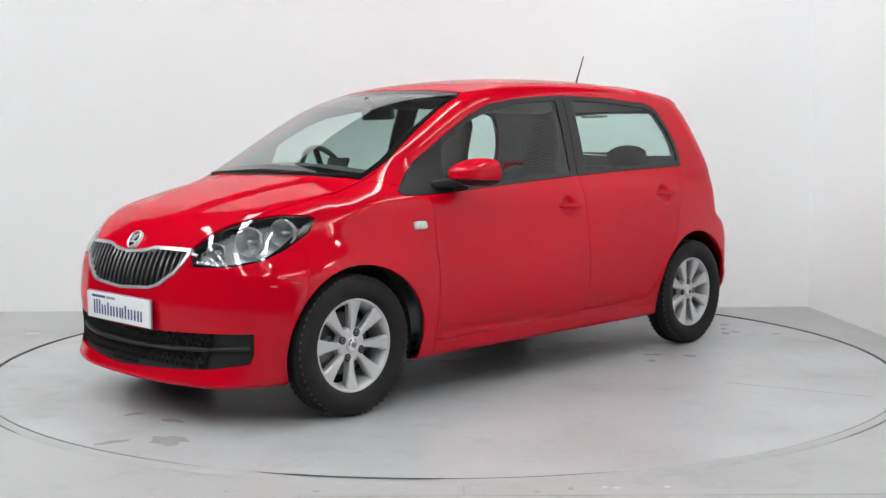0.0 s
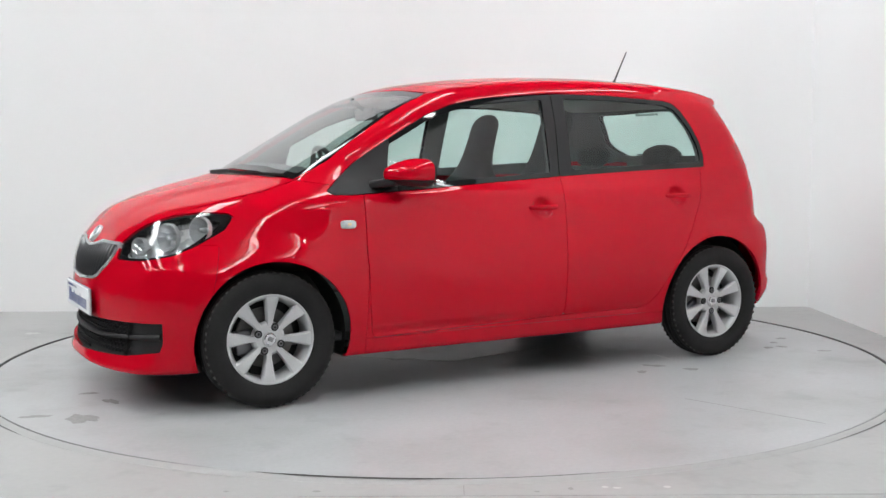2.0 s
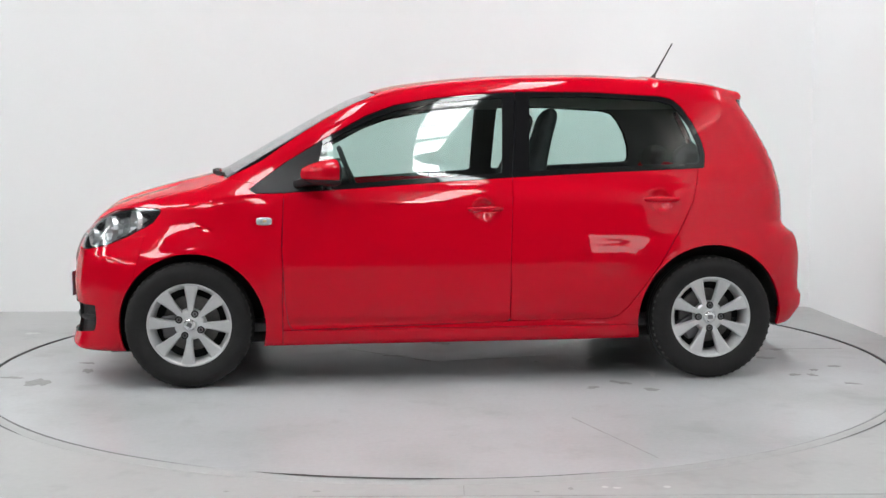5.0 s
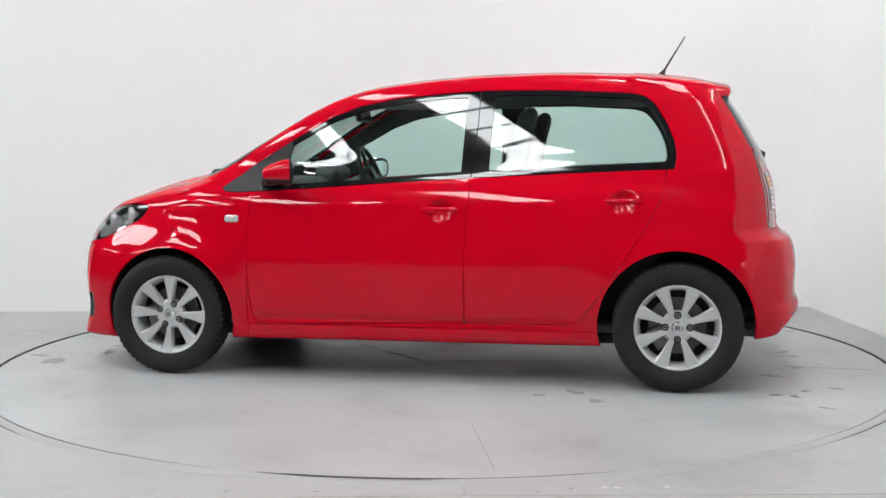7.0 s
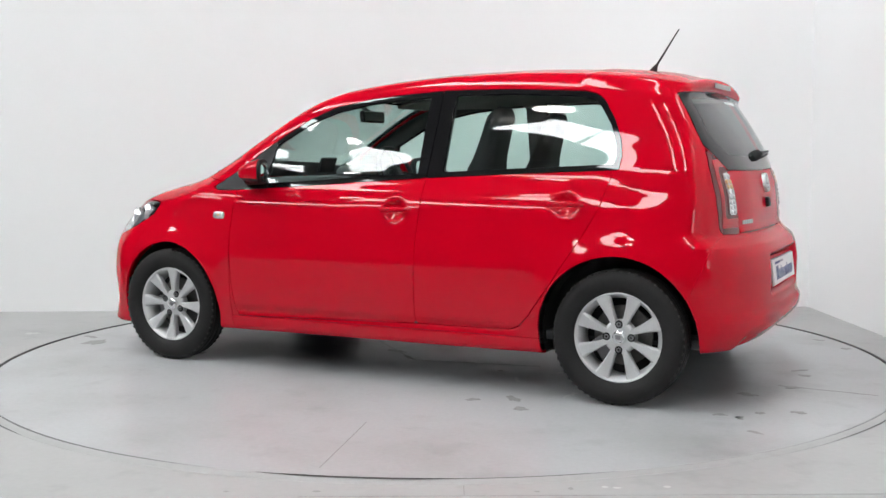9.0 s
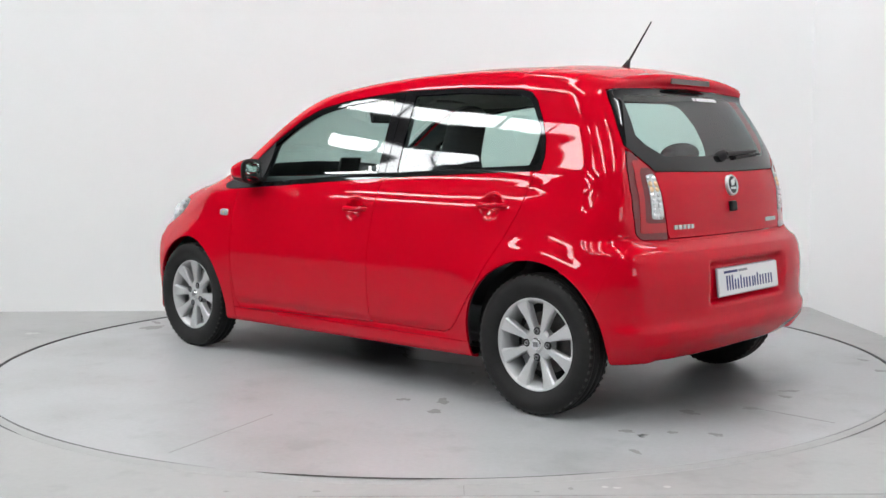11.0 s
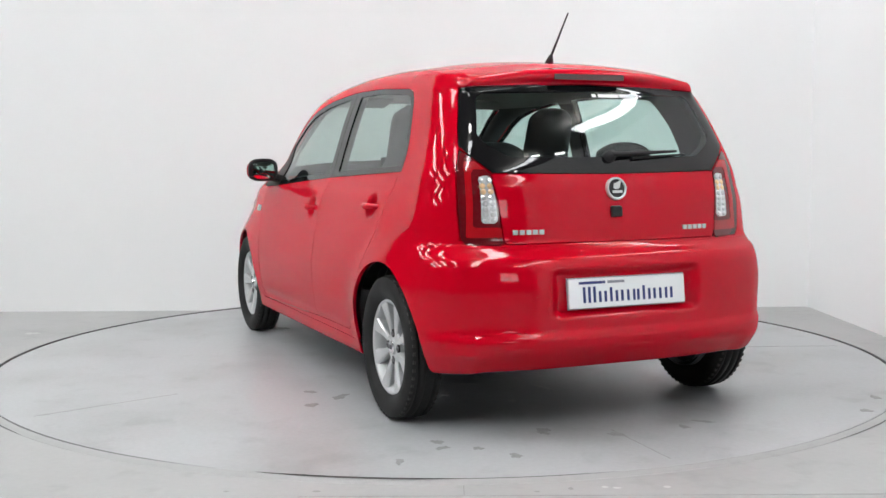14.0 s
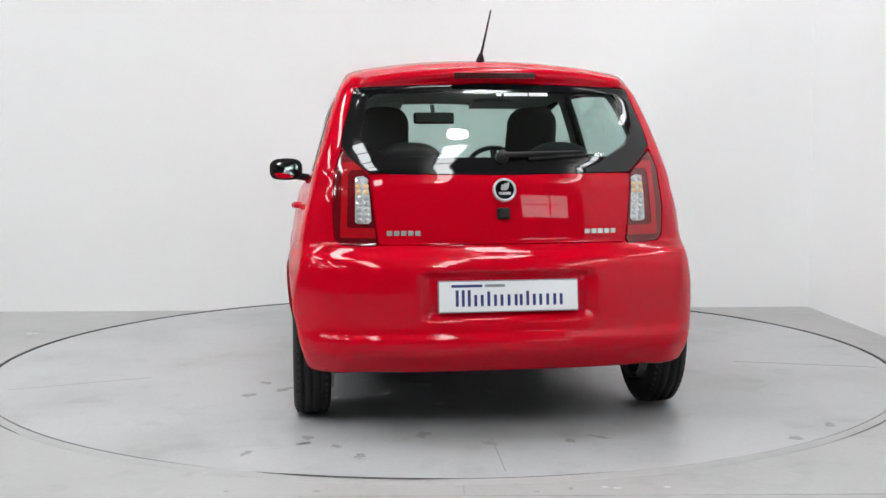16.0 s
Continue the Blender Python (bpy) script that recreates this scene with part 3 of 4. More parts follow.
FRONT_WINDOW = [(0.935, 0.903), (0.78, 1.02), (0.58, 1.14), (0.40, 1.238), (0.27, 1.287), (0.08, 1.322), (-0.13, 1.341),
                (-0.305, 1.351), (-0.30, 1.20), (-0.275, 0.95), (0.10, 0.928), (0.46, 0.904), (0.83, 0.884), (0.905, 0.886)]
REAR_WINDOW = [(-0.3055, 1.352), (-0.65, 1.350), (-1.00, 1.330), (-1.06, 1.315), (-1.10, 1.28), (-1.15, 1.20), (-1.185, 1.12),
               (-1.197, 1.05), (-1.188, 0.989), (-0.70, 0.970), (-0.276, 0.950), (-0.301, 1.20)]
FRONT_GLASS = [(0.60, 1.105), (0.40, 1.212), (0.26, 1.262), (0.07, 1.297), (-0.13, 1.316), (-0.245, 1.322), (-0.228, 0.97),
               (0.10, 0.952), (0.46, 0.928), (0.64, 0.918)]
REAR_GLASS = [(-0.375, 1.328), (-0.65, 1.328), (-0.99, 1.308), (-1.05, 1.29), (-1.085, 1.255), (-1.135, 1.18), (-1.165, 1.10),
              (-1.172, 1.04), (-1.165, 1.013), (-0.70, 0.994), (-0.355, 0.977)]
FRONT_DOOR = [(0.775, 0.884), (0.785, 0.65), (0.773, 0.40), (0.762, 0.30), (0.745, 0.262), (-0.255, 0.287), (-0.258, 0.6),
              (-0.277, 0.95), (-0.279, 1.0), (0.60, 1.0), (0.72, 0.92)]
REAR_DOOR = [(-0.279, 1.0), (-0.277, 0.95), (-0.258, 0.6), (-0.255, 0.288), (-0.715, 0.291), (-0.765, 0.308), (-0.81, 0.352), (-0.92, 0.50),
             (-1.055, 0.71), (-1.12, 0.83), (-1.155, 0.95), (-1.16, 1.0)]
SCREEN = [(-0.595, 0.955), (-0.3, 0.985), (0, 0.995), (0.3, 0.985), (0.595, 0.955), (0.588, 1.04), (0.525, 1.322), (0.50, 1.345),
          (0.3, 1.366), (0, 1.374), (-0.3, 1.366), (-0.50, 1.345), (-0.525, 1.322), (-0.588, 1.04)]
BACK_GLASS = [(-0.50, 0.986), (0, 0.980), (0.50, 0.986), (0.575, 1.055), (0.603, 1.09), (0.59, 1.16), (0.545, 1.315), (0, 1.335),
              (-0.545, 1.315), (-0.59, 1.16), (-0.603, 1.09), (-0.575, 1.055)]
BACK_CLEAR = [(-0.42, 1.045), (0.42, 1.045), (0.50, 1.09), (0.53, 1.13), (0.495, 1.275), (0.47, 1.295), (0, 1.308), (-0.47, 1.295),
              (-0.495, 1.275), (-0.53, 1.13), (-0.50, 1.09)]
TAIL_LAMP = [(0.478, 0.718), (0.49, 0.86), (0.505, 0.982), (0.565, 1.040), (0.603, 1.078), (0.628, 1.0), (0.640, 0.85), (0.634, 0.745), (0.615, 0.722)]
TAIL_CLEAR = [(0.496, 0.80), (0.502, 0.90), (0.511, 0.968), (0.525, 0.978), (0.553, 0.972), (0.557, 0.80)]
TAIL_INNER = [(0.46, 0.785), (0.49, 1.0), (0.578, 1.0), (0.588, 0.785)]
TAIL_OUTER = [(0.46, 0.747), (0.49, 1.03), (0.600, 1.03), (0.614, 0.747)]
HEAD_LAMP = [(0.950, 0.628), (0.945, 0.698), (0.872, 0.752), (0.80, 0.785), (0.72, 0.808), (0.60, 0.822), (0.50, 0.816), (0.478, 0.805),
             (0.497, 0.752), (0.59, 0.686), (0.66, 0.652), (0.74, 0.637), (0.81, 0.629)]
GRILLE = [(-0.410, 0.694), (-0.18, 0.694), (-0.10, 0.678), (0.0, 0.669), (0.10, 0.678), (0.18, 0.694), (0.410, 0.694), (0.385, 0.635), (0.35, 0.595),
          (0.27, 0.545), (0.22, 0.530), (0, 0.517), (-0.22, 0.530), (-0.27, 0.545), (-0.35, 0.595), (-0.385, 0.635)]
LOW_GRILLE = [(-0.67, 0.378), (0, 0.362), (0.67, 0.378), (0.665, 0.30), (0.655, 0.258), (0.52, 0.235), (0, 0.208), (-0.52, 0.235), (-0.655, 0.258), (-0.665, 0.30)]


def grow(fn, by):
    return lambda *a: fn(*a) - by


def wheel(parent, x, y, z, s, tilt):
    """Alloy wheel: eight flared spokes, tyre with three grooves. Local y points out of the car."""
    root = part("wheel", lathe([(0.176, -0.09), (0.170, -0.07), (0.163, -0.03), (0.166, 0.02), (0.178, 0.042), (0.185, 0.05), (0.192, 0.05),
                                (0.195, 0.044), (0.188, 0.034), (0.188, -0.09)], 64), ALLOY, parent, "silver alloy wheel", True)
    root.matrix_basis = Matrix.Translation((x, s * y, z)) @ Matrix.Rotation(0 if s > 0 else math.pi, 4, "Z") @ Matrix.Rotation(tilt, 4, "Y")
    prof = [(0.187, 0.046), (0.197, 0.056), (0.205, 0.063), (0.22, 0.070), (0.24, 0.074), (0.255, 0.073), (0.268, 0.068), (0.276, 0.063),
            (0.283, 0.056), (0.2865, 0.046), (0.2875, 0.040), (0.281, 0.037), (0.281, 0.031), (0.2885, 0.028), (0.289, 0.006), (0.282, 0.003), (0.282, -0.003),
            (0.289, -0.006), (0.2885, -0.028), (0.281, -0.031), (0.281, -0.037), (0.2875, -0.040), (0.2865, -0.046), (0.281, -0.058),
            (0.268, -0.068), (0.25, -0.074), (0.22, -0.070), (0.19, -0.06)]
    part("tyre", lathe(prof, 96), RUBBER, root, "black tyre with worn grooved tread", True)
    bm = bmesh.new()
    n = 56
    for i in range(n):
        for side in (-1, 1):
            a = 2 * math.pi * (i + 0.5 * (side > 0)) / n
            m = Matrix.Rotation(a, 4, "Y")
            add_box(bm, (0.268, side * 0.044, -0.0062), (0.2850, side * 0.0605, 0.0062), 0, m)
    tagged(part("tread_edge", bm, TREAD, root), kind="stuff")
    for i in range(8):
        bm = bmesh.new()
        m = Matrix.Rotation(2 * math.pi * (i + 0.5) / 8, 4, "Y")
        rows = [(0.030, 0.015, 0.030), (0.055, 0.0125, 0.032), (0.09, 0.0155, 0.036), (0.13, 0.0225, 0.041), (0.16, 0.0290, 0.045), (0.182, 0.037, 0.046)]
        front, mid, back = [], [], []
        for r, w, dep in rows:
            front.append([bm.verts.new(m @ Vector((r, dep, k * w * 0.72))) for k in (-1, 1)])
            mid.append([bm.verts.new(m @ Vector((r, dep - 0.007, k * w))) for k in (-1, 1)])
            back.append([bm.verts.new(m @ Vector((r, dep - 0.035, k * w * 0.9))) for k in (-1, 1)])
        for a in range(len(rows) - 1):
            b = a + 1
            bm.faces.new((front[a][0], front[a][1], front[b][1], front[b][0]))
            bm.faces.new((front[a][1], mid[a][1], mid[b][1], front[b][1]))
            bm.faces.new((front[b][0], mid[b][0], mid[a][0], front[a][0]))
            bm.faces.new((mid[a][1], back[a][1], back[b][1], mid[b][1]))
            bm.faces.new((mid[b][0], back[b][0], back[a][0], mid[a][0]))
        bmesh.ops.recalc_face_normals(bm, faces=bm.faces)
        part("spoke", bm, ALLOY, root)
    part("hub", lathe([(0.0, 0.0), (0.074, 0.0), (0.070, 0.024), (0.060, 0.031), (0.034, 0.033), (0.030, 0.040), (0.0, 0.042)], 48), ALLOY, root, smooth=False)
    part("hub_cap", lathe([(0.0, 0.045), (0.022, 0.044), (0.026, 0.0405), (0.026, 0.038)], 32), CHROME, root, "round chrome hub cap")
    part("cap_emblem", box((-0.011, 0.0452, -0.009), (0.011, 0.0465, 0.010), 0.001), BOLT, root)
    for i in range(4):
        m = Matrix.Rotation(2 * math.pi * i / 4, 4, "Y") @ Matrix.Translation((0.054, 0, 0))
        # Flat black disc paints the shade of a bolt hole; nothing is recessed.
        part("bolt_hole_shade", lathe([(0.0, 0.0335), (0.0165, 0.0335), (0.0175, 0.030)], 18, m), UNDER, root)
        part("wheel_bolt", lathe([(0.0, 0.031), (0.005, 0.031), (0.006, 0.037), (0.0085, 0.038), (0.0105, 0.036), (0.0112, 0.028)], 12, m), BOLT, root)
    part("brake_disc", lathe([(0.0, -0.03), (0.128, -0.03), (0.128, -0.045), (0.0, -0.045)], 48), DISC, root)
    part("brake_caliper", box((0.06, -0.06, -0.05), (0.135, -0.012, 0.05), 0.008, Matrix.Rotation(0.6, 4, "Y")), BOLT, root)
    part("wheel_back", lathe([(0.0, -0.062), (0.186, -0.062), (0.186, -0.07), (0.0, -0.07)], 48), UNDER, root)
    return root


def wheel_well(parent, x, z, rad, s, lo, hi):
    bm = bmesh.new()
    n = 28
    rings = []
    for y in (0.50, 0.695):
        rings.append([bm.verts.new((x + rad * math.cos(a), s * y, z + rad * math.sin(a))) for a in (math.radians(lo + (hi - lo) * i / n) for i in range(n + 1))])
    for i in range(n):
        bm.faces.new((rings[0][i], rings[0][i + 1], rings[1][i + 1], rings[1][i]))
    bm.faces.new(rings[0])
    part("wheel_well", bm, UNDER, parent)


def shaped(name, f, lo, hi, h, mat, parent, label=""):
    """A small smooth solid from a signed field."""
    p, q, n = surface(f, lo, hi, h)
    sk = Skin(p, q, n)
    return sk.build(name, sk.faces, mat, parent, label, 0)


def door_mirror(parent, s):
    cx, cy, cz = 0.600, 0.828, 0.979

    def f(p):
        y, z = p[..., 1] * s - cy, p[..., 2] - cz
        x = p[..., 0] - cx + 0.40 * y
        u = ease(-0.06, 0.09, x)
        hz, hy = 0.062 - 0.024 * u, 0.092 - 0.016 * u
        e = ((np.abs(y) / hy) ** 3 + (np.abs(z + 0.006 * u) / hz) ** 3 + (np.maximum(x, 0) / 0.085) ** 3) ** (1 / 3) - 1
        return smax(e * 0.05, -0.058 - x, 0.012)
    sk = Skin(*surface(f, (0.45, s * cy - 0.14, 0.89), (0.8, s * cy + 0.14, 1.07), 0.008))
    low = sk.take(lambda x, y, z: z - 0.948 - 0.03 * (x - 0.6), 0.0008)
    rim = sk.take(lambda x, y, z: x - 0.556 + 0.40 * (s * y - cy), 0.0005)
    cap = sk.build("mirror_housing", sk.faces, RED, parent, "red door mirror housing", 0.003)
    sk.build("mirror_base", low, BLACK_PLASTIC, cap, "black plastic mirror underside", 0.003)
    sk.build("mirror_rim", rim, BLACK_PLASTIC, cap, "black mirror rim", 0.003)
    # slightly convex mirror glass
    bm = bmesh.new()
    m = Matrix.Translation((cx - 0.0608, s * cy, cz - 0.003)) @ Matrix.Rotation(math.radians(-90) + s * math.atan(0.40), 4, "Z")
    rings = []
    for k in (1.0, 0.8, 0.6, 0.4, 0.2, 0.03):
        rings.append([bm.verts.new(m @ Vector((k * 0.070 * math.copysign(abs(math.cos(a)) ** 0.6, math.cos(a)), -0.007 * (1 - k * k),
                                               k * 0.046 * math.copysign(abs(math.sin(a)) ** 0.6, math.sin(a))))) for a in (2 * math.pi * i / 32 for i in range(32))])
    for a, b in zip(rings, rings[1:]):
        for i in range(32):
            bm.faces.new((a[i], a[(i + 1) % 32], b[(i + 1) % 32], b[i]))
    bm.faces.new(rings[-1])
    bmesh.ops.recalc_face_normals(bm, faces=bm.faces)
    part("mirror_glass", bm, MIRROR, cap, "silvered mirror glass", True)
    bm = bmesh.new()
    p, n = flank(0.70, 0.93, s)
    a, b = Vector((0.70, p.y - s * 0.02, 0.925)), Vector((0.63, s * 0.80, 0.945))
    d = b - a
    add_box(bm, (-0.055, 0, -0.02), (0.045, d.length, 0.018), 0.012, Matrix.Translation(a) @ d.to_track_quat("Y", "Z").to_matrix().to_4x4())
    part("mirror_arm", bm, BLACK_PLASTIC, cap, "black mirror arm", False)


def door_handle(parent, x, z, s):
    p, n = flank(x + 0.11, z, s)
    q, _ = flank(x - 0.12, z, s)
    mid = (p + q) / 2
    mid.x, mid.z = x, z
    along = (p - q).normalized()
    bm = bmesh.new()
    n = 14
    rows = []
    out = Vector((0, s, 0))
    for i in range(n + 1):
        u = -1 + 2 * i / n
        bow = 0.030 * (1 - abs(u) ** 3.5) - 0.004
        hh = 0.0125 * (1 - 0.35 * abs(u) ** 4)
        c = mid + along * (u * 0.084) + out * (bow - 0.002)
        rows.append([bm.verts.new(c + out * (0.008 * math.cos(a)) + Vector((0, 0, hh * math.sin(a)))) for a in (2 * math.pi * k / 10 for k in range(10))])
    for a, b in zip(rows, rows[1:]):
        for k in range(10):
            bm.faces.new((a[k], a[(k + 1) % 10], b[(k + 1) % 10], b[k]))
    bm.faces.new(rows[0][::-1])
    bm.faces.new(rows[-1])
    bmesh.ops.recalc_face_normals(bm, faces=bm.faces)
    part("door_handle", bm, RED, parent, "red pull handle", True)


LETTERS = ((0.080, 0.060), (0.056, 0.042), (0.030, 0.054), (0.056, 0.042), (0.034, 0.042), (0.050, 0.042), (0.030, 0.054), (0.056, 0.042), (0.034, 0.042), (0.056, 0.042))


def number_plate(parent, m, name):
    """White plate; its lettering is drawn as plain bars. Local y points out, x to the reader's left."""
    root = part(name, box((-0.26, -0.004, -0.0555), (0.26, 0.004, 0.0555), 0.003), PLATE_WHITE, parent, "white dealer plate with navy bars")
    root.matrix_basis = m
    x = 0.206
    for w, hgt in LETTERS:
        w *= 0.86
        strokes = 3 if w > 0.06 else 2 if w > 0.035 else 1
        for k in range(strokes):
            c = x - 0.012 - (w - 0.024) * (k / (strokes - 1) if strokes > 1 else 0.5)
            part("print_bar", box((c - 0.0055, 0.0042, -0.036), (c + 0.0055, 0.0052, -0.036 + hgt)), NAVY, root)
        x -= w
    part("print_bar", box((0.10, 0.0042, 0.034), (0.215, 0.0052, 0.044)), NAVY, root)
    part("print_bar", box((0.015, 0.0042, 0.034), (0.09, 0.0052, 0.044)), GREY_PRINT, root)
    part("plate_border", box((-0.264, -0.0075, -0.0595), (0.264, -0.0042, 0.0595), 0.002), GREY_PRINT, root)


def emblem(parent, m, r):
    root = part("emblem", lathe([(r * 0.78, 0.004), (r * 0.84, 0.009), (r * 0.93, 0.009), (r, 0.004), (r, -0.012)], 40), SATIN, parent, "round chrome emblem ring", True)
    root.matrix_basis = m
    part("emblem_disc", lathe([(0.0, 0.004), (r * 0.79, 0.0035), (r * 0.79, -0.008)], 40), BLACK_GLOSS, root, "dark emblem disc")
    for k in range(3):
        w = [(-0.42 + 0.26 * k, 0.62 - 0.10 * k), (-0.26 + 0.26 * k, 0.66 - 0.10 * k), (0.02 + 0.16 * k, 0.10 - 0.05 * k), (-0.10 + 0.14 * k, -0.10), (-0.30 + 0.2 * k, 0.12)]
        bm = bmesh.new()
        add_prism(bm, [(x * r, z * r) for x, z in w], 0.004, Matrix.Translation((0, 0.0045, 0)))
        bmesh.ops.recalc_face_normals(bm, faces=bm.faces)
        part("emblem_bar", bm, SATIN, root)
    part("emblem_bar", box((-0.5 * r, 0.0045, -0.42 * r), (0.5 * r, 0.0085, -0.18 * r), 0.001), SATIN, root)


def rod(a, b, r1, r2, n=10):
    bm = bmesh.new()
    a, b = Vector(a), Vector(b)
    d = b - a
    add_lathe(bm, [(0.0001, 0), (r1, 0), (r2, d.length), (0.0001, d.length)], n, Matrix.Translation(a) @ d.to_track_quat("Y", "Z").to_matrix().to_4x4())
    return bm


def seat_shell(name, parent, y, x0, width, label):
    """One-piece front seat with built-in head restraint."""
    def f(p):
        x, yy, z = p[..., 0] - x0, np.abs(p[..., 1] - y), p[..., 2]
        cushion = smax(smax(np.abs(x - 0.27) - 0.26, yy - width, 0.08), np.abs(z - 0.47 - 0.12 * (x - 0.1)) - 0.075, 0.08)
        lean = x + 0.30 * (z - 0.5)
        w = width * (1 - 0.48 * ease(0.80, 1.06, z)) - 0.025 * ease(1.20, 1.30, z)
        back = smax(smax(np.abs(lean) - 0.062 + 0.02 * ease(0.9, 1.2, z), yy - w, 0.07), np.abs(z - 0.88) - 0.41, 0.07)
        bolster = 0.03 * ease(0.5, 0.95, yy / width)
        return smin(cushion, back - bolster * 0.6, 0.06)
    return shaped(name, f, (x0 - 0.55, y - 0.36, 0.3), (x0 + 0.7, y + 0.36, 1.40), 0.022, FABRIC, parent, label)


def build_car():
    car = new("car")
    skin = Skin(*surface(body, (-1.9, -0.95, 0.05), (1.95, 0.95, 1.6), 0.0145))
    for s in (1, -1):
        for cx, cz, rad in ARCH:
            skin.take(lambda x, y, z: np.where(s * y > 0.45, np.hypot(x - cx, z - cz) - rad, 1.0), 0)
    under = skin.take(lambda x, y, z: np.where(np.abs(y) < 0.735, np.where((x < 1.7) & (x > -1.68), z - bottom_z(x) - 0.006, 1.0), 1.0), 0)
    skin.build("underbody", under, UNDER, car, "dark underside", 0)
    for s in (1, -1):
        panes = {}
        for key, shape, glass in (("front", FRONT_WINDOW, FRONT_GLASS), ("rear", REAR_WINDOW, REAR_GLASS)):
            region = skin.take(on_side(outline(shape), s), 0.0015)
            panes[key] = skin.split(region, on_side(outline(glass), s), 0.0)
        fd = skin.build("front_door", skin.take(on_side(outline(FRONT_DOOR), s), 0.0014), RED, car, "red front door")
        rd = skin.build("rear_door", skin.take(on_side(outline(REAR_DOOR), s), 0.0014), RED, car, "red rear door")
        for door, key in ((fd, "front"), (rd, "rear")):
            edge = panes[key][1]
            if key == "front":
                corner, edge = skin.split(edge, lambda x, y, z: 0.60 - x, 0)
                skin.build("window_corner", corner, BLACK_PLASTIC, door, "black plastic window corner", 0.012)
            skin.build("window_surround", edge, BLACK_GLOSS, door, "black window surround", 0.012)
            skin.build("window_pane", panes[key][0], GLASS, door, "green tinted side glass", 0, -0.004).visible_shadow = False
        for (hx, hz), door in zip(HANDLES, (fd, rd)):
            door_handle(door, hx, hz, s)
        door_mirror(fd, s)
        # head lamp
        lamp = skin.take(lambda x, y, z: np.where((s * y > 0.1) & (x > 1.0), outline(HEAD_LAMP)((x - np.abs(y)) * 0.7071, z), 1.0), 0.002)
        lens = skin.build("headlight", lamp, CLEAR, car, "clear headlight lens", 0)
        lens.visible_shadow = False
        bowl, bezel = skin.split(lamp, lambda x, y, z: outline(HEAD_LAMP)((x - np.abs(y)) * 0.7071, z) + 0.010 + 0.022 * ease(0.66, 0.5, (x - np.abs(y)) * 0.7071), 0)
        skin.build("lamp_housing", bowl, LAMP_SILVER, lens, "silvered lamp housing", -0.035, -0.075)
        skin.build("lamp_bezel", bezel, BLACK_GLOSS, lens, "black lamp bezel", 0.05, -0.008)
        for u, lz, r in ((0.605, 0.752, 0.052), (0.735, 0.722, 0.056), (0.855, 0.683, 0.036)):
            ly = min(np.linspace(0.3, 0.7, 41), key=lambda v: abs((nose(s * v, lz)[0].x - v) * 0.7071 - u))
            way = Vector((0.86, s * 0.5, 0.08)).normalized()
            m = Matrix.Translation(nose(s * ly, lz)[0] - way * 0.034) @ way.to_track_quat("Y", "Z").to_matrix().to_4x4()
            part("reflector", lathe([(0.012, -0.055), (r * 0.5, -0.045), (r * 0.8, -0.02), (r, 0.012), (r * 1.08, 0.012), (r * 1.08, -0.01)], 14, m), SATIN, lens, "chrome lamp reflector")
            part("bulb", lathe([(0.0, 0.006), (0.008, 0.004), (0.012, -0.01), (0.012, -0.05)], 16, m), WHITE_LENS, lens, "", True)
        # tail lamp
        tl = skin.take(lambda x, y, z: np.where((s * y > 0.1) & (x < -1.2), outline(TAIL_LAMP)(np.abs(y), z), 1.0), 0.002)
        clear, rest = skin.split(tl, lambda x, y, z: outline(TAIL_CLEAR)(np.abs(y), z), 0)
        inner, rest = skin.split(rest, lambda x, y, z: outline(TAIL_INNER)(np.abs(y), z), 0)
        band, rest = skin.split(rest, lambda x, y, z: outline(TAIL_OUTER)(np.abs(y), z), 0)
        lampo = skin.build("tail_light", rest, DARK_RED, car, "dark red tail light")
        skin.build("light_band", band, RED_LENS, lampo, "bright red light band", 0.004, 0.002)
        skin.build("inner_lens", inner, DARK_RED, lampo, "", 0.004)
        cl = skin.build("reversing_lens", clear, WHITE_LENS, lampo, "clear ribbed indicator lens", 0.006, 0.004)
        for k in range(8):
            z = 0.812 + k * 0.021
            for c in (-0.0135, 0.0135):
                p, n = tail(s * (0.5285 + 0.003 * (z - 0.89) / 0.09 + c), z)
                part("lens_bead", lathe([(0.0, 0.0095), (0.006, 0.0085), (0.0105, 0.0055), (0.0125, 0.002)], 8, upon(p, n)), AMBER if k in (5, 6) else BEAD, cl)
        # side repeater
        p, n = flank(0.863, 0.76, s)
        m = upon(p, n)
        bm = bmesh.new()
        rings = []
        for k, lift in ((1.0, -0.004), (0.97, 0.005), (0.86, 0.0085), (0.55, 0.0098)):
            ring = []
            for i in range(28):
                c, d = math.cos(2 * math.pi * i / 28), math.sin(2 * math.pi * i / 28)
                r = k / (abs(c) ** 4 + abs(d) ** 4) ** 0.25
                ring.append(bm.verts.new(m @ Vector((0.036 * r * c, lift, 0.0185 * r * d))))
            rings.append(ring)
        for lo, hi in zip(rings, rings[1:]):
            for i in range(28):
                bm.faces.new((lo[i], lo[(i + 1) % 28], hi[(i + 1) % 28], hi[i]))
        bm.faces.new(rings[-1])
        bmesh.ops.recalc_face_normals(bm, faces=bm.faces)
        rep = part("side_repeater", bm, WHITE_LENS, car, "clear rounded side repeater", True)
        part("repeater_bulb", box((-0.012, 0.006, -0.006), (0.006, 0.0105, 0.006), 0.002, m), AMBER, rep)
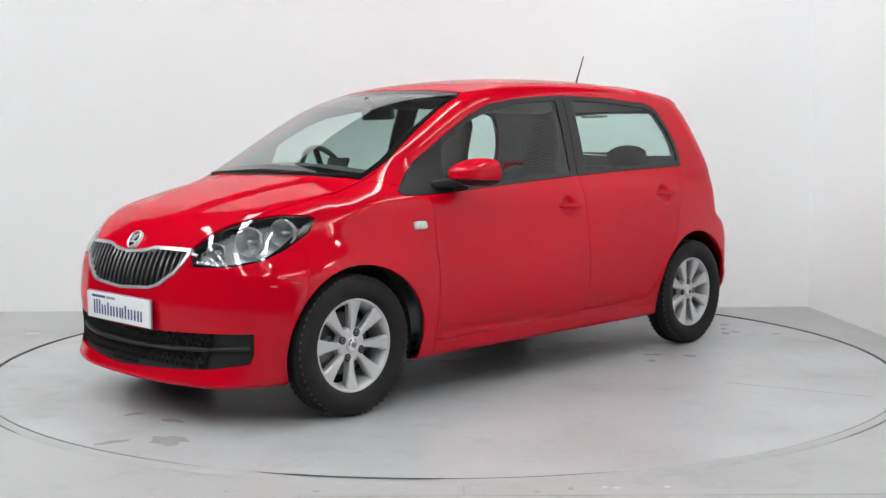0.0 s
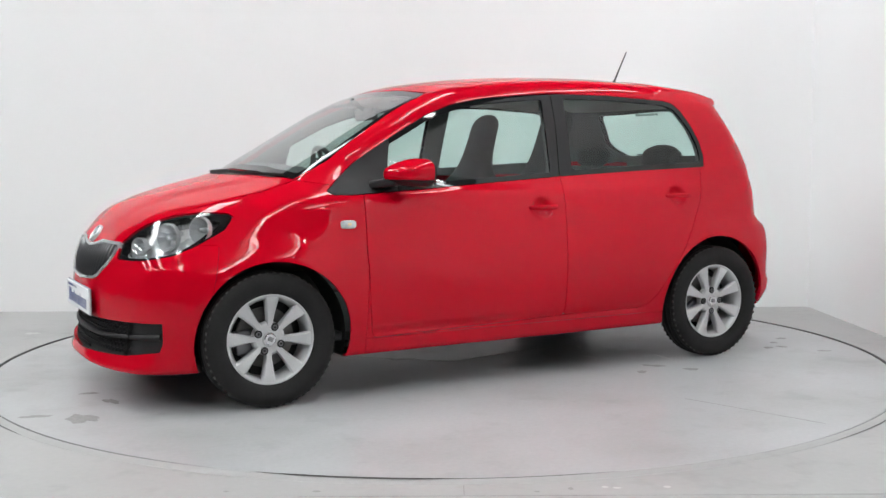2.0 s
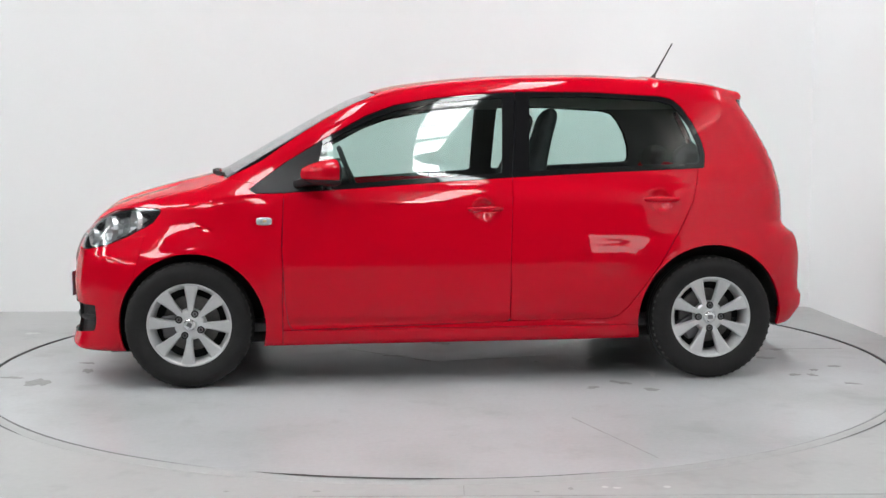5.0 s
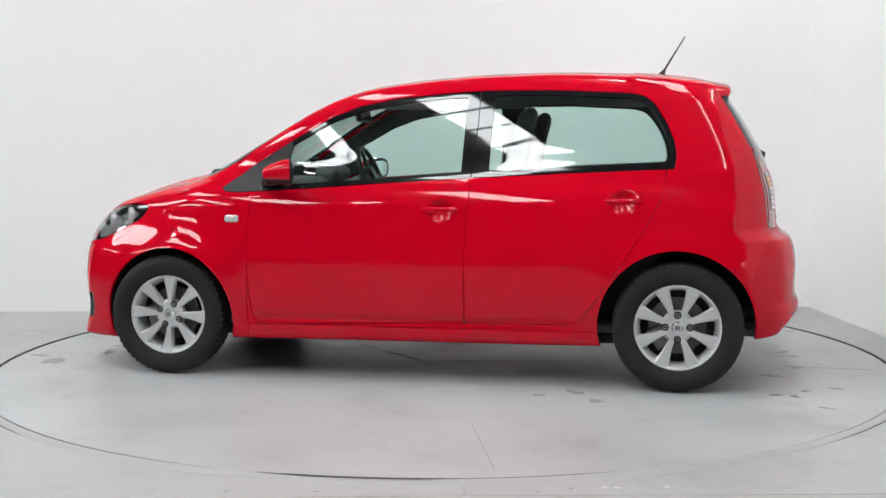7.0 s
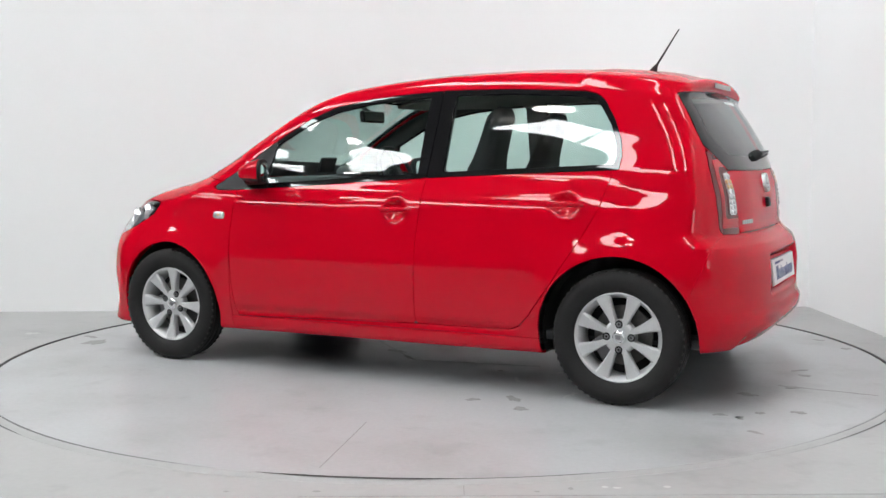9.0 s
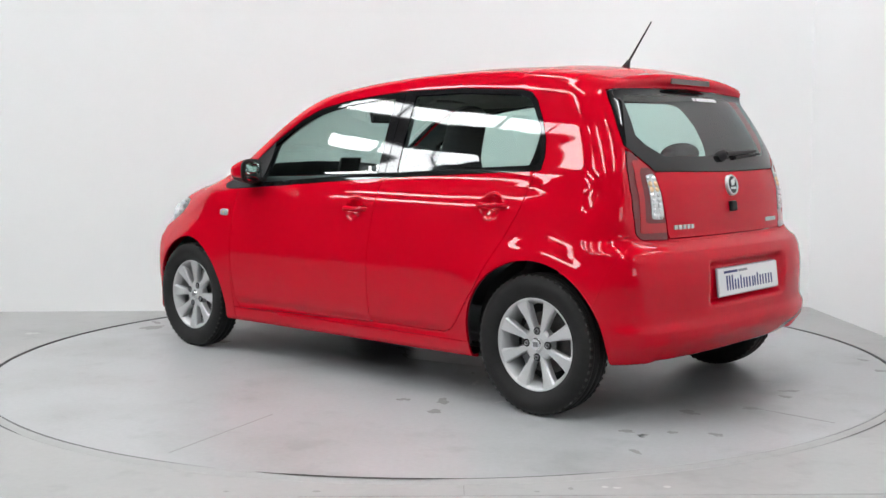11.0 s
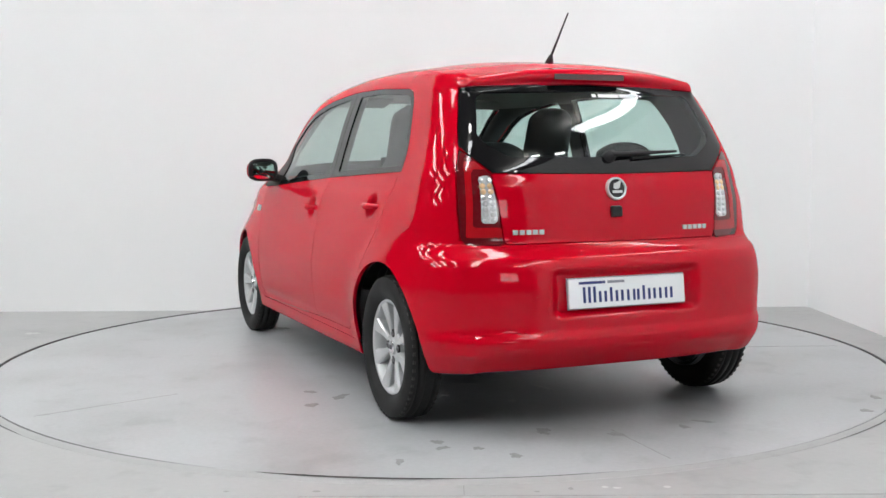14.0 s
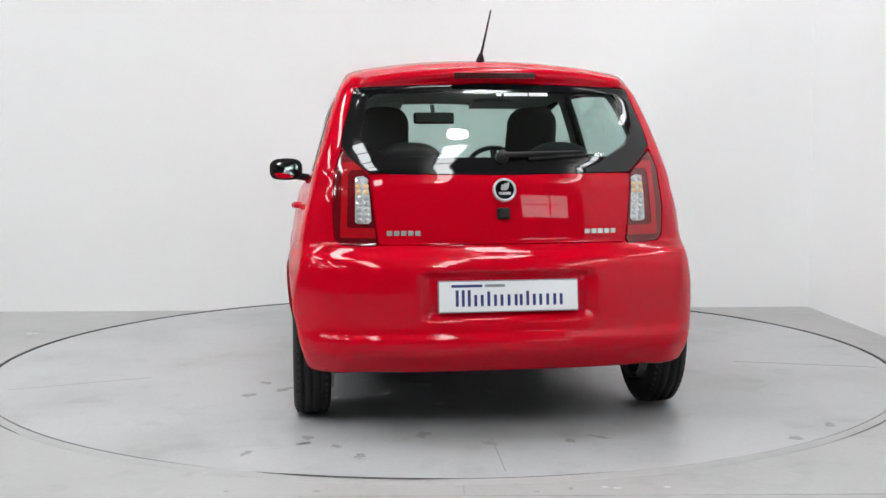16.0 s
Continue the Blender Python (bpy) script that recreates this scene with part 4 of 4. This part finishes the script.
        # wheels and wells
        for (hx, hz), (cx, cz, rad), tilt, wy in zip(HUB, ARCH, (-0.45, 0.0), (0.698, 0.722)):
            wheel(car, hx, wy, hz + 0.002, s, tilt)
            wheel_well(car, cx, cz, rad + 0.012, s, *((-6, 195) if cx > 0 else (-15, 180)))
    # wind screen, bonnet
    ws = skin.take(lambda x, y, z: np.where((x > 0.2) & (z > 0.93), outline(SCREEN)(y, z), 1.0), 0.002)
    clear, edge = skin.split(ws, grow(lambda x, y, z: outline(SCREEN)(y, z), -0.022), 0)
    screen = skin.build("windscreen", clear, SCREEN_GLASS, car, "green tinted windscreen", 0)
    screen.visible_shadow = False
    skin.build("screen_edge", edge, BLACK_GLOSS, screen, "black windscreen edge", 0.01)
    cowl = skin.take(lambda x, y, z: np.where((x > 0.85) & (x < 1.35) & (np.abs(y) < 0.60), np.maximum(np.abs(x - 1.166 + 0.45 * y * y) - 0.023, np.abs(y) - 0.585), 1.0), 0.001)
    skin.build("cowl_panel", cowl, BLACK_PLASTIC, car, "black plastic cowl below the windscreen", 0.01, -0.003)
    grille = skin.take(on_nose(outline(GRILLE)), 0.0)
    mesh, chrome = skin.split(grille, grow(on_nose(outline(GRILLE)), -0.012), 0)
    gr = skin.build("front_grille", chrome, SATIN, car, "chrome-framed black grille", 0.02, 0.006)
    skin.build("grille_back", mesh, UNDER, gr, "", 0, -0.035)
    shape = outline(GRILLE)
    for i in range(-11, 12):
        y = i * 0.0355
        zs = np.linspace(0.49, 0.72, 120)
        ok = zs[shape(np.full(120, y), zs) < -0.008]
        if len(ok) < 4:
            continue
        bm = bmesh.new()
        rows = []
        for z in np.linspace(ok[0], ok[-1], 5):
            p, n = nose(y, z)
            rows.append([bm.verts.new(Vector((p.x + dx, y + dy, z))) for dx, dy in ((-0.034, -0.010), (-0.010, -0.0095), (-0.002, -0.005), (-0.001, 0.001), (-0.004, 0.007), (-0.034, 0.010))])
        for a, b in zip(rows, rows[1:]):
            for k in range(5):
                bm.faces.new((a[k], a[k + 1], b[k + 1], b[k]))
        bmesh.ops.recalc_face_normals(bm, faces=bm.faces)
        part("grille_slat", bm, SLAT, gr)
    bonnet = skin.take(lambda x, y, z: np.where((x > 0.95) & (z > 0.62), np.maximum(np.maximum(np.abs(y) - np.interp(x, [1.0, 1.2, 1.4, 1.55, 1.65, 1.75, 1.85], [0.605, 0.60, 0.575, 0.53, 0.475, 0.40, 0.3]),
                                                                x - 1.80 + 0.5 * np.abs(y) ** 2.4), np.abs(x - 1.5) - 0.6), 1.0), 0.0022)
    bo = skin.build("bonnet", bonnet, RED, car, "red bonnet with soft creases")
    # bumpers
    lowg = skin.take(on_nose(outline(LOW_GRILLE)), 0.0)
    ends, lowg = skin.split(lowg, lambda x, y, z: np.where(np.abs(y) > 0.5 + 0.25 * (z - 0.25), -1.0, 1.0) * 1.0, 0)
    lg = skin.build("lower_grille", lowg, UNDER, car, "black lower bumper grille", -0.03, -0.028)
    for half in skin.split(ends, lambda x, y, z: y, 0):
        skin.build("grille_end", half, BLACK_PLASTIC, lg, "smooth black grille end", 0.02, -0.014)
    low_shape = outline(LOW_GRILLE)
    for zc, hh in ((0.296, 0.0085),):
        bm = bmesh.new()
        rows = []
        for y in np.linspace(-0.655, 0.655, 41):
            z = zc + 0.022 * (y / 0.66) ** 2 * (1 if zc < 0.33 else 0.6)
            p, n = nose(y, z)
            hy = hh * (1.0 + 0.5 * ease(0.50, 0.66, abs(y)))
            rows.append([bm.verts.new(p + n * d + Vector((0, 0, k * hy))) for d, k in ((-0.03, -1), (-0.004, -1), (-0.001, 0), (-0.004, 1), (-0.03, 1))])
        for a, b in zip(rows, rows[1:]):
            for k in range(4):
                bm.faces.new((a[k], a[k + 1], b[k + 1], b[k]))
        bmesh.ops.recalc_face_normals(bm, faces=bm.faces)
        part("grille_bar", bm, BLACK_PLASTIC, lg, "", True)
    bm = bmesh.new()
    for r in range(7):
        for c in range(-24, 25):
            y, z = (c + 0.5 * (r % 2)) * 0.029, 0.222 + r * 0.0225
            if abs(y) > 0.52 or low_shape(np.array([y]), np.array([z]))[0] > -0.008:
                continue
            p, n = nose(y, z)
            m = upon(p, n, -0.016)
            for a in (0, 60, -60):
                off = 0.010
                k = m @ Matrix.Rotation(math.radians(a), 4, "Y")
                add_box(bm, (-0.0088, -0.006, off), (0.0088, 0.004, off + 0.0035), 0, k)
    tagged(part("honeycomb", bm, BLACK_PLASTIC, lg, "black honeycomb mesh"), kind="stuff")
    fb = skin.take(lambda x, y, z: np.where(x > 1.2, np.maximum(1.455 - x - 0.25 * (z - 0.5), z - 0.69), 1.0), 0.0007)
    fbo = skin.build("front_bumper", fb, RED, car, "red front bumper")
    p, n = nose(0, 0.432)
    number_plate(fbo, upon(p, Vector((1, 0, 0.0)), 0.010), "front_plate")
    p, n = nose(0, 0.708)
    emblem(bo, upon(p, n, 0.006), 0.043)
    # tail gate, back glass, rear bumper
    bg = skin.take(lambda x, y, z: np.where((x < -1.2) & (np.abs(y) < 0.63), outline(BACK_GLASS)(y, z), 1.0), 0.002)
    clear, edge = skin.split(bg, lambda x, y, z: outline(BACK_CLEAR)(y, z), 0)
    gate = skin.build("tailgate", skin.take(lambda x, y, z: np.where((x < -1.2), outline([(0.475, 0.722), (0.505, 0.985), (-0.505, 0.985), (-0.475, 0.722)])(y, z), 1.0), 0.002), RED, car, "red tailgate")
    bgl = skin.build("back_glass", clear, GLASS, gate, "tinted rear window glass", 0)
    bgl.visible_shadow = False
    skin.build("glass_border", edge, BLACK_GLOSS, gate, "black glass border", 0.01)
    rb = skin.take(lambda x, y, z: np.where(x < -1.2, np.maximum(x + 1.50 + 0.385 * (z - 0.45), z - 0.712), 1.0), 0.0003)
    rbo = skin.build("rear_bumper", rb, RED, car, "red rear bumper")
    p, n = tail(0, 0.533)
    number_plate(rbo, upon(p, Vector((-1, 0, 0.12)), 0.012), "rear_plate")
    p, n = tail(0, 0.922)
    emblem(gate, upon(p, n, 0.006), 0.045)
    p, n = tail(0.005, 0.835)
    hb = part("tailgate_latch", box((-0.024, -0.01, -0.022), (0.024, 0.016, 0.022), 0.008, upon(p, n)), BLACK_PLASTIC, gate, "black latch knob")
    for y0, y1, z in ((0.445, 0.315, 0.765), (-0.305, -0.435, 0.765)):
        n_bar = 5
        for i in range(n_bar):
            y = y0 + (y1 - y0) * (i + 0.5) / n_bar
            p, n = tail(y, z)
            part("badge_bar", box((-0.010, -0.002, -0.009), (0.010, 0.004, 0.009), 0.001, upon(p, n)), SATIN, gate)
    # rear wiper
    p, n = tail(0.0, 1.045)
    q, n2 = tail(-0.31, 1.058)
    wp = part("rear_wiper", lathe([(0.0, 0.03), (0.02, 0.026), (0.026, 0.0), (0.026, -0.01)], 20, upon(p, n)), BLACK_PLASTIC, gate, "black rear wiper", True)
    part("wiper_arm", rod(p + n * 0.024, q + n2 * 0.018, 0.011, 0.005), BLACK_PLASTIC, wp)
    a, na = tail(-0.10, 1.035)
    b, nb = tail(-0.36, 1.050)
    part("wiper_blade", rod(a + na * 0.010, b + nb * 0.008, 0.006, 0.004), BLACK_PLASTIC, wp)
    # front wipers
    for y0, y1 in ((-0.50, 0.02), (0.02, 0.52)):
        bm = bmesh.new()
        prev = None
        for i in range(9):
            y = y0 + (y1 - y0) * i / 8
            pp, nn = cast((1.9, y, 0.982 - 0.03 * abs(y)), (-1, 0, 0))
            ring = [bm.verts.new(pp + nn * (0.006 + 0.005 * math.cos(a)) + Vector((0, 0, 0.005 * math.sin(a)))) for a in (math.pi * 2 * k / 6 for k in range(6))]
            if prev:
                for k in range(6):
                    bm.faces.new((prev[k], prev[(k + 1) % 6], ring[(k + 1) % 6], ring[k]))
            prev = ring
        part("windscreen_wiper", bm, BLACK_PLASTIC, car, "black windscreen wiper")
    # high brake light, sticker, aerial
    bm = bmesh.new()
    rows = []
    for y in np.linspace(-0.16, 0.16, 13):
        p, n = tail(y, 1.362)
        rows.append([bm.verts.new(p + n * d + Vector((0, 0, k))) for d, k in ((-0.01, -0.013), (0.003, -0.011), (0.003, 0.011), (-0.01, 0.013))])
    for a, b in zip(rows, rows[1:]):
        for k in range(3):
            bm.faces.new((a[k], a[k + 1], b[k + 1], b[k]))
    bm.faces.new(rows[0])
    bm.faces.new(rows[-1][::-1])
    bmesh.ops.recalc_face_normals(bm, faces=bm.faces)
    part("brake_light", bm, BRAKE_RED, car, "dark red high brake light")
    for y0, y1 in ((-0.005, -0.025), (-0.035, -0.13), (-0.135, -0.21)):
        p, n = tail((y0 + y1) / 2, 1.288)
        part("window_sticker", box((-abs(y1 - y0) / 2, 0.001, -0.008), (abs(y1 - y0) / 2, 0.002, 0.008), 0, upon(p, n)), WHITE_PRINT, gate)
    p, n = cast((-1.125, 0, 1.9), (0, 0, -1))
    ae = part("aerial", rod(p - Vector((0, 0, 0.01)), p + Vector((-0.02, 0, 0.03)), 0.022, 0.008, 16), BLACK_PLASTIC, car, "black roof aerial", True)
    part("aerial_rod", rod(p + Vector((-0.015, 0, 0.02)), (-1.245, -0.024, 1.642), 0.0055, 0.003), BLACK_PLASTIC, ae)
    roof = skin.take(lambda x, y, z: np.where(z > 1.3, np.maximum(np.abs(y) - 0.505, np.abs(x + 0.52) - 0.86), 1.0), 0.0012)
    skin.build("roof_panel", roof, RED, car, "red roof panel", 0.008)
    for s in (1, -1):
        fender = skin.take(lambda x, y, z: np.where(s * y > 0.2, np.maximum(0.781 - x - 0.02 * (z - 0.6), z - 0.935 + 0.16 * (0.95 - x)), 1.0), 0.0012)
        skin.build("front_fender", fender, RED, car, "red front fender", 0.01)
        sill = skin.take(lambda x, y, z: np.where(s * y > 0.2, np.maximum(np.abs(x - 0.0) - 0.87, z - 0.262), 1.0), 0.001)
        skin.build("sill", sill, RED, car, "red door sill", 0.008)
    skin.build("body_shell", skin.faces, RED, car, "glossy red body shell")

    # cabin lining
    inner = Skin(*surface(lambda p: body(p) + 0.036, (-1.9, -0.95, 0.05), (1.95, 0.95, 1.6), 0.03))
    for s in (1, -1):
        for cx, cz, rad in ARCH:
            inner.take(lambda x, y, z: np.where(s * y > 0.45, np.hypot(x - cx, z - cz) - rad - 0.01, 1.0), 0)
        for shape in (FRONT_GLASS, REAR_GLASS):
            inner.take(grow(on_side(outline(shape), s), 0.004), 0)
    inner.take(lambda x, y, z: np.where((x > 0.2) & (z > 0.94), outline(SCREEN)(y, z) + 0.03, 1.0), 0)
    inner.take(lambda x, y, z: np.where((x < -1.2), outline(BACK_CLEAR)(y, z), 1.0), 0)
    inner.take(lambda x, y, z: np.where(x > 1.15, 1.15 - x, 1.0), 0)
    head = inner.take(lambda x, y, z: np.where((x < 0.9), 1.315 - z, 1.0), 0)
    painted = inner.take(lambda x, y, z: np.where(x < -1.25, np.where((np.abs(y) > 0.42) & (z < 1.0), -1.0, 1.0), np.where((z > 0.86) & (z < 0.935), -1.0, 1.0)), 0)
    lining = inner.build("door_lining", inner.faces, TRIM, car, "dark grey cabin lining", 0)
    inner.build("headliner", head, HEADLINER, lining, "pale grey headlining", 0)
    inner.build("painted_inner_panel", painted, RED, lining, "red painted inner panel", 0)

    part("cabin_floor", box((-1.6, -0.66, 0.24), (1.1, 0.66, 0.28), 0.01), TRIM, car)
    part("floor_pan", box((-1.30, -0.60, 0.18), (1.55, 0.60, 0.235), 0.02), UNDER, car)
    part("exhaust_silencer", box((-1.60, -0.40, 0.27), (-1.36, 0.15, 0.36), 0.03), UNDER, car)
    for s in (1, -1):
        part("air_deflector", box((1.46, s * 0.36, 0.146), (1.60, s * 0.60, 0.21), 0.012), BLACK_PLASTIC, car, "black air deflector under the bumper")
    part("rear_axle_beam", box((-1.27, -0.62, 0.2), (-1.15, 0.62, 0.29), 0.02), UNDER, car)
    for y in (0.36, -0.36):
        seat_shell("front_seat", car, y, -0.28, 0.245, "black cloth front seat with built-in head restraint")
    bench = shaped("rear_seat", lambda p: smin(
        smax(smax(np.abs(p[..., 0] + 0.80) - 0.26, np.abs(p[..., 1]) - 0.60, 0.08), np.abs(p[..., 2] - 0.47) - 0.09, 0.08),
        smax(smax(np.abs(p[..., 0] + 1.08 + 0.32 * (p[..., 2] - 0.6)) - 0.06, np.abs(p[..., 1]) - 0.62, 0.07), np.abs(p[..., 2] - 0.70) - 0.29, 0.07), 0.05),
        (-1.35, -0.7, 0.3), (-0.45, 0.7, 1.1), 0.03, FABRIC, car, "black cloth rear bench")
    for y in (0.31, -0.31):
        shaped("head_restraint", lambda p: smax(smax(np.abs(p[..., 0] + 1.22 + 0.2 * (p[..., 2] - 1.0)) - 0.045, np.abs(p[..., 1] - y) - 0.125 + 0.05 * ease(1.06, 1.12, p[..., 2]), 0.04),
                                                np.abs(p[..., 2] - 1.045) - 0.062, 0.05), (-1.35, y - 0.2, 0.92), (-1.1, y + 0.2, 1.16), 0.02, FABRIC, bench, "black rear head restraint")
    part("parcel_shelf", box((-1.50, -0.54, 0.955), (-1.24, 0.54, 0.97), 0.006), TRIM, car, "dark parcel shelf")
    part("boot_lining", box((-1.58, -0.52, 0.3), (-1.30, 0.52, 0.34), 0.01), TRIM, car)
    dash = shaped("dashboard", lambda p: smax(smax(np.abs(p[..., 0] - 0.86 - 0.25 * (0.9 - p[..., 2])) - 0.20, np.abs(p[..., 1]) - 0.60 + 0.15 * np.maximum(p[..., 0] - 0.8, 0), 0.06),
                                              np.abs(p[..., 2] - 0.74 + 0.10 * ((p[..., 0] - 0.8) / 0.3) * 0) - 0.20, 0.10), (0.5, -0.7, 0.45), (1.2, 0.7, 1.02), 0.03, TRIM, car, "dark grey dashboard")
    shaped("instrument_hood", lambda p: smax(smax(np.abs(p[..., 0] - 0.72) - 0.09, np.abs(p[..., 1] + 0.36) - 0.15, 0.05), np.abs(p[..., 2] - 0.955) - 0.045, 0.05),
           (0.55, -0.6, 0.85), (0.9, -0.15, 1.05), 0.02, TRIM, dash, "dark instrument hood")
    part("device_holder", box((-0.005, -0.075, -0.04), (0.012, 0.075, 0.045), 0.006, pose(0.70, 0.02, 1.0, 0, -20, 0)), BLACK_PLASTIC, dash, "black dash-top device holder")
    m = Matrix.Translation((0.47, -0.36, 0.93)) @ Vector((-0.93, 0, 0.36)).to_track_quat("Y", "Z").to_matrix().to_4x4()
    bm = bmesh.new()
    add_lathe(bm, [(0.178 + 0.014 * math.cos(a), 0.014 * math.sin(a)) for a in (2 * math.pi * k / 10 for k in range(10))], 40, m, True)
    sw = part("steering_wheel", bm, BLACK_PLASTIC, car, "black three-spoke steering wheel", True)
    part("wheel_boss", lathe([(0.0, 0.02), (0.06, 0.014), (0.075, -0.02), (0.05, -0.06)], 24, m), BLACK_PLASTIC, sw, "", True)
    for a in (0, 180, 270):
        part("wheel_arm", box((0.05, -0.012, -0.018), (0.175, 0.006, 0.018), 0.005, m @ Matrix.Rotation(math.radians(a), 4, "Y")), BLACK_PLASTIC, sw)
    part("steering_column", rod(m @ Vector((0, -0.02, 0)), (0.85, -0.36, 0.78), 0.04, 0.06, 14), TRIM, sw)
    im = part("interior_mirror", box((-0.012, -0.115, -0.032), (0.016, 0.115, 0.032), 0.012, pose(0.42, 0.0, 1.262, 0, 8, 0)), BLACK_PLASTIC, car, "black rear-view mirror")
    part("mirror_stem", rod((0.43, 0, 1.28), (0.50, 0, 1.33), 0.010, 0.014), BLACK_PLASTIC, im)
    part("mirror_glass", box((-0.0145, -0.105, -0.025), (-0.0125, 0.105, 0.025), 0.0005, pose(0.42, 0.0, 1.262, 0, 8, 0)), MIRROR, im)
    for y in (0.36, -0.36):
        part("sun_visor", box((-0.08, -0.17, -0.008), (0.08, 0.17, 0.008), 0.006, pose(0.30, y, 1.335, 0, 12, 0)), HEADLINER, car, "pale folded sun visor")
    tagged(car, "shiny red five-door small hatchback standing on a turntable", "car")
    return car


car = build_car()


def motions():
    rows, spin = [], []
    for i in range(33):
        m = pose(0, 0, 0, 0, 0, turn(i * 0.5))
        spin.append((i * 0.5, m))
        rows.append((i * 0.5, m @ Matrix.Translation((0.0045, -0.0151, 0))))
    walk(car, rows)
    walk(turntable, spin)


motions()
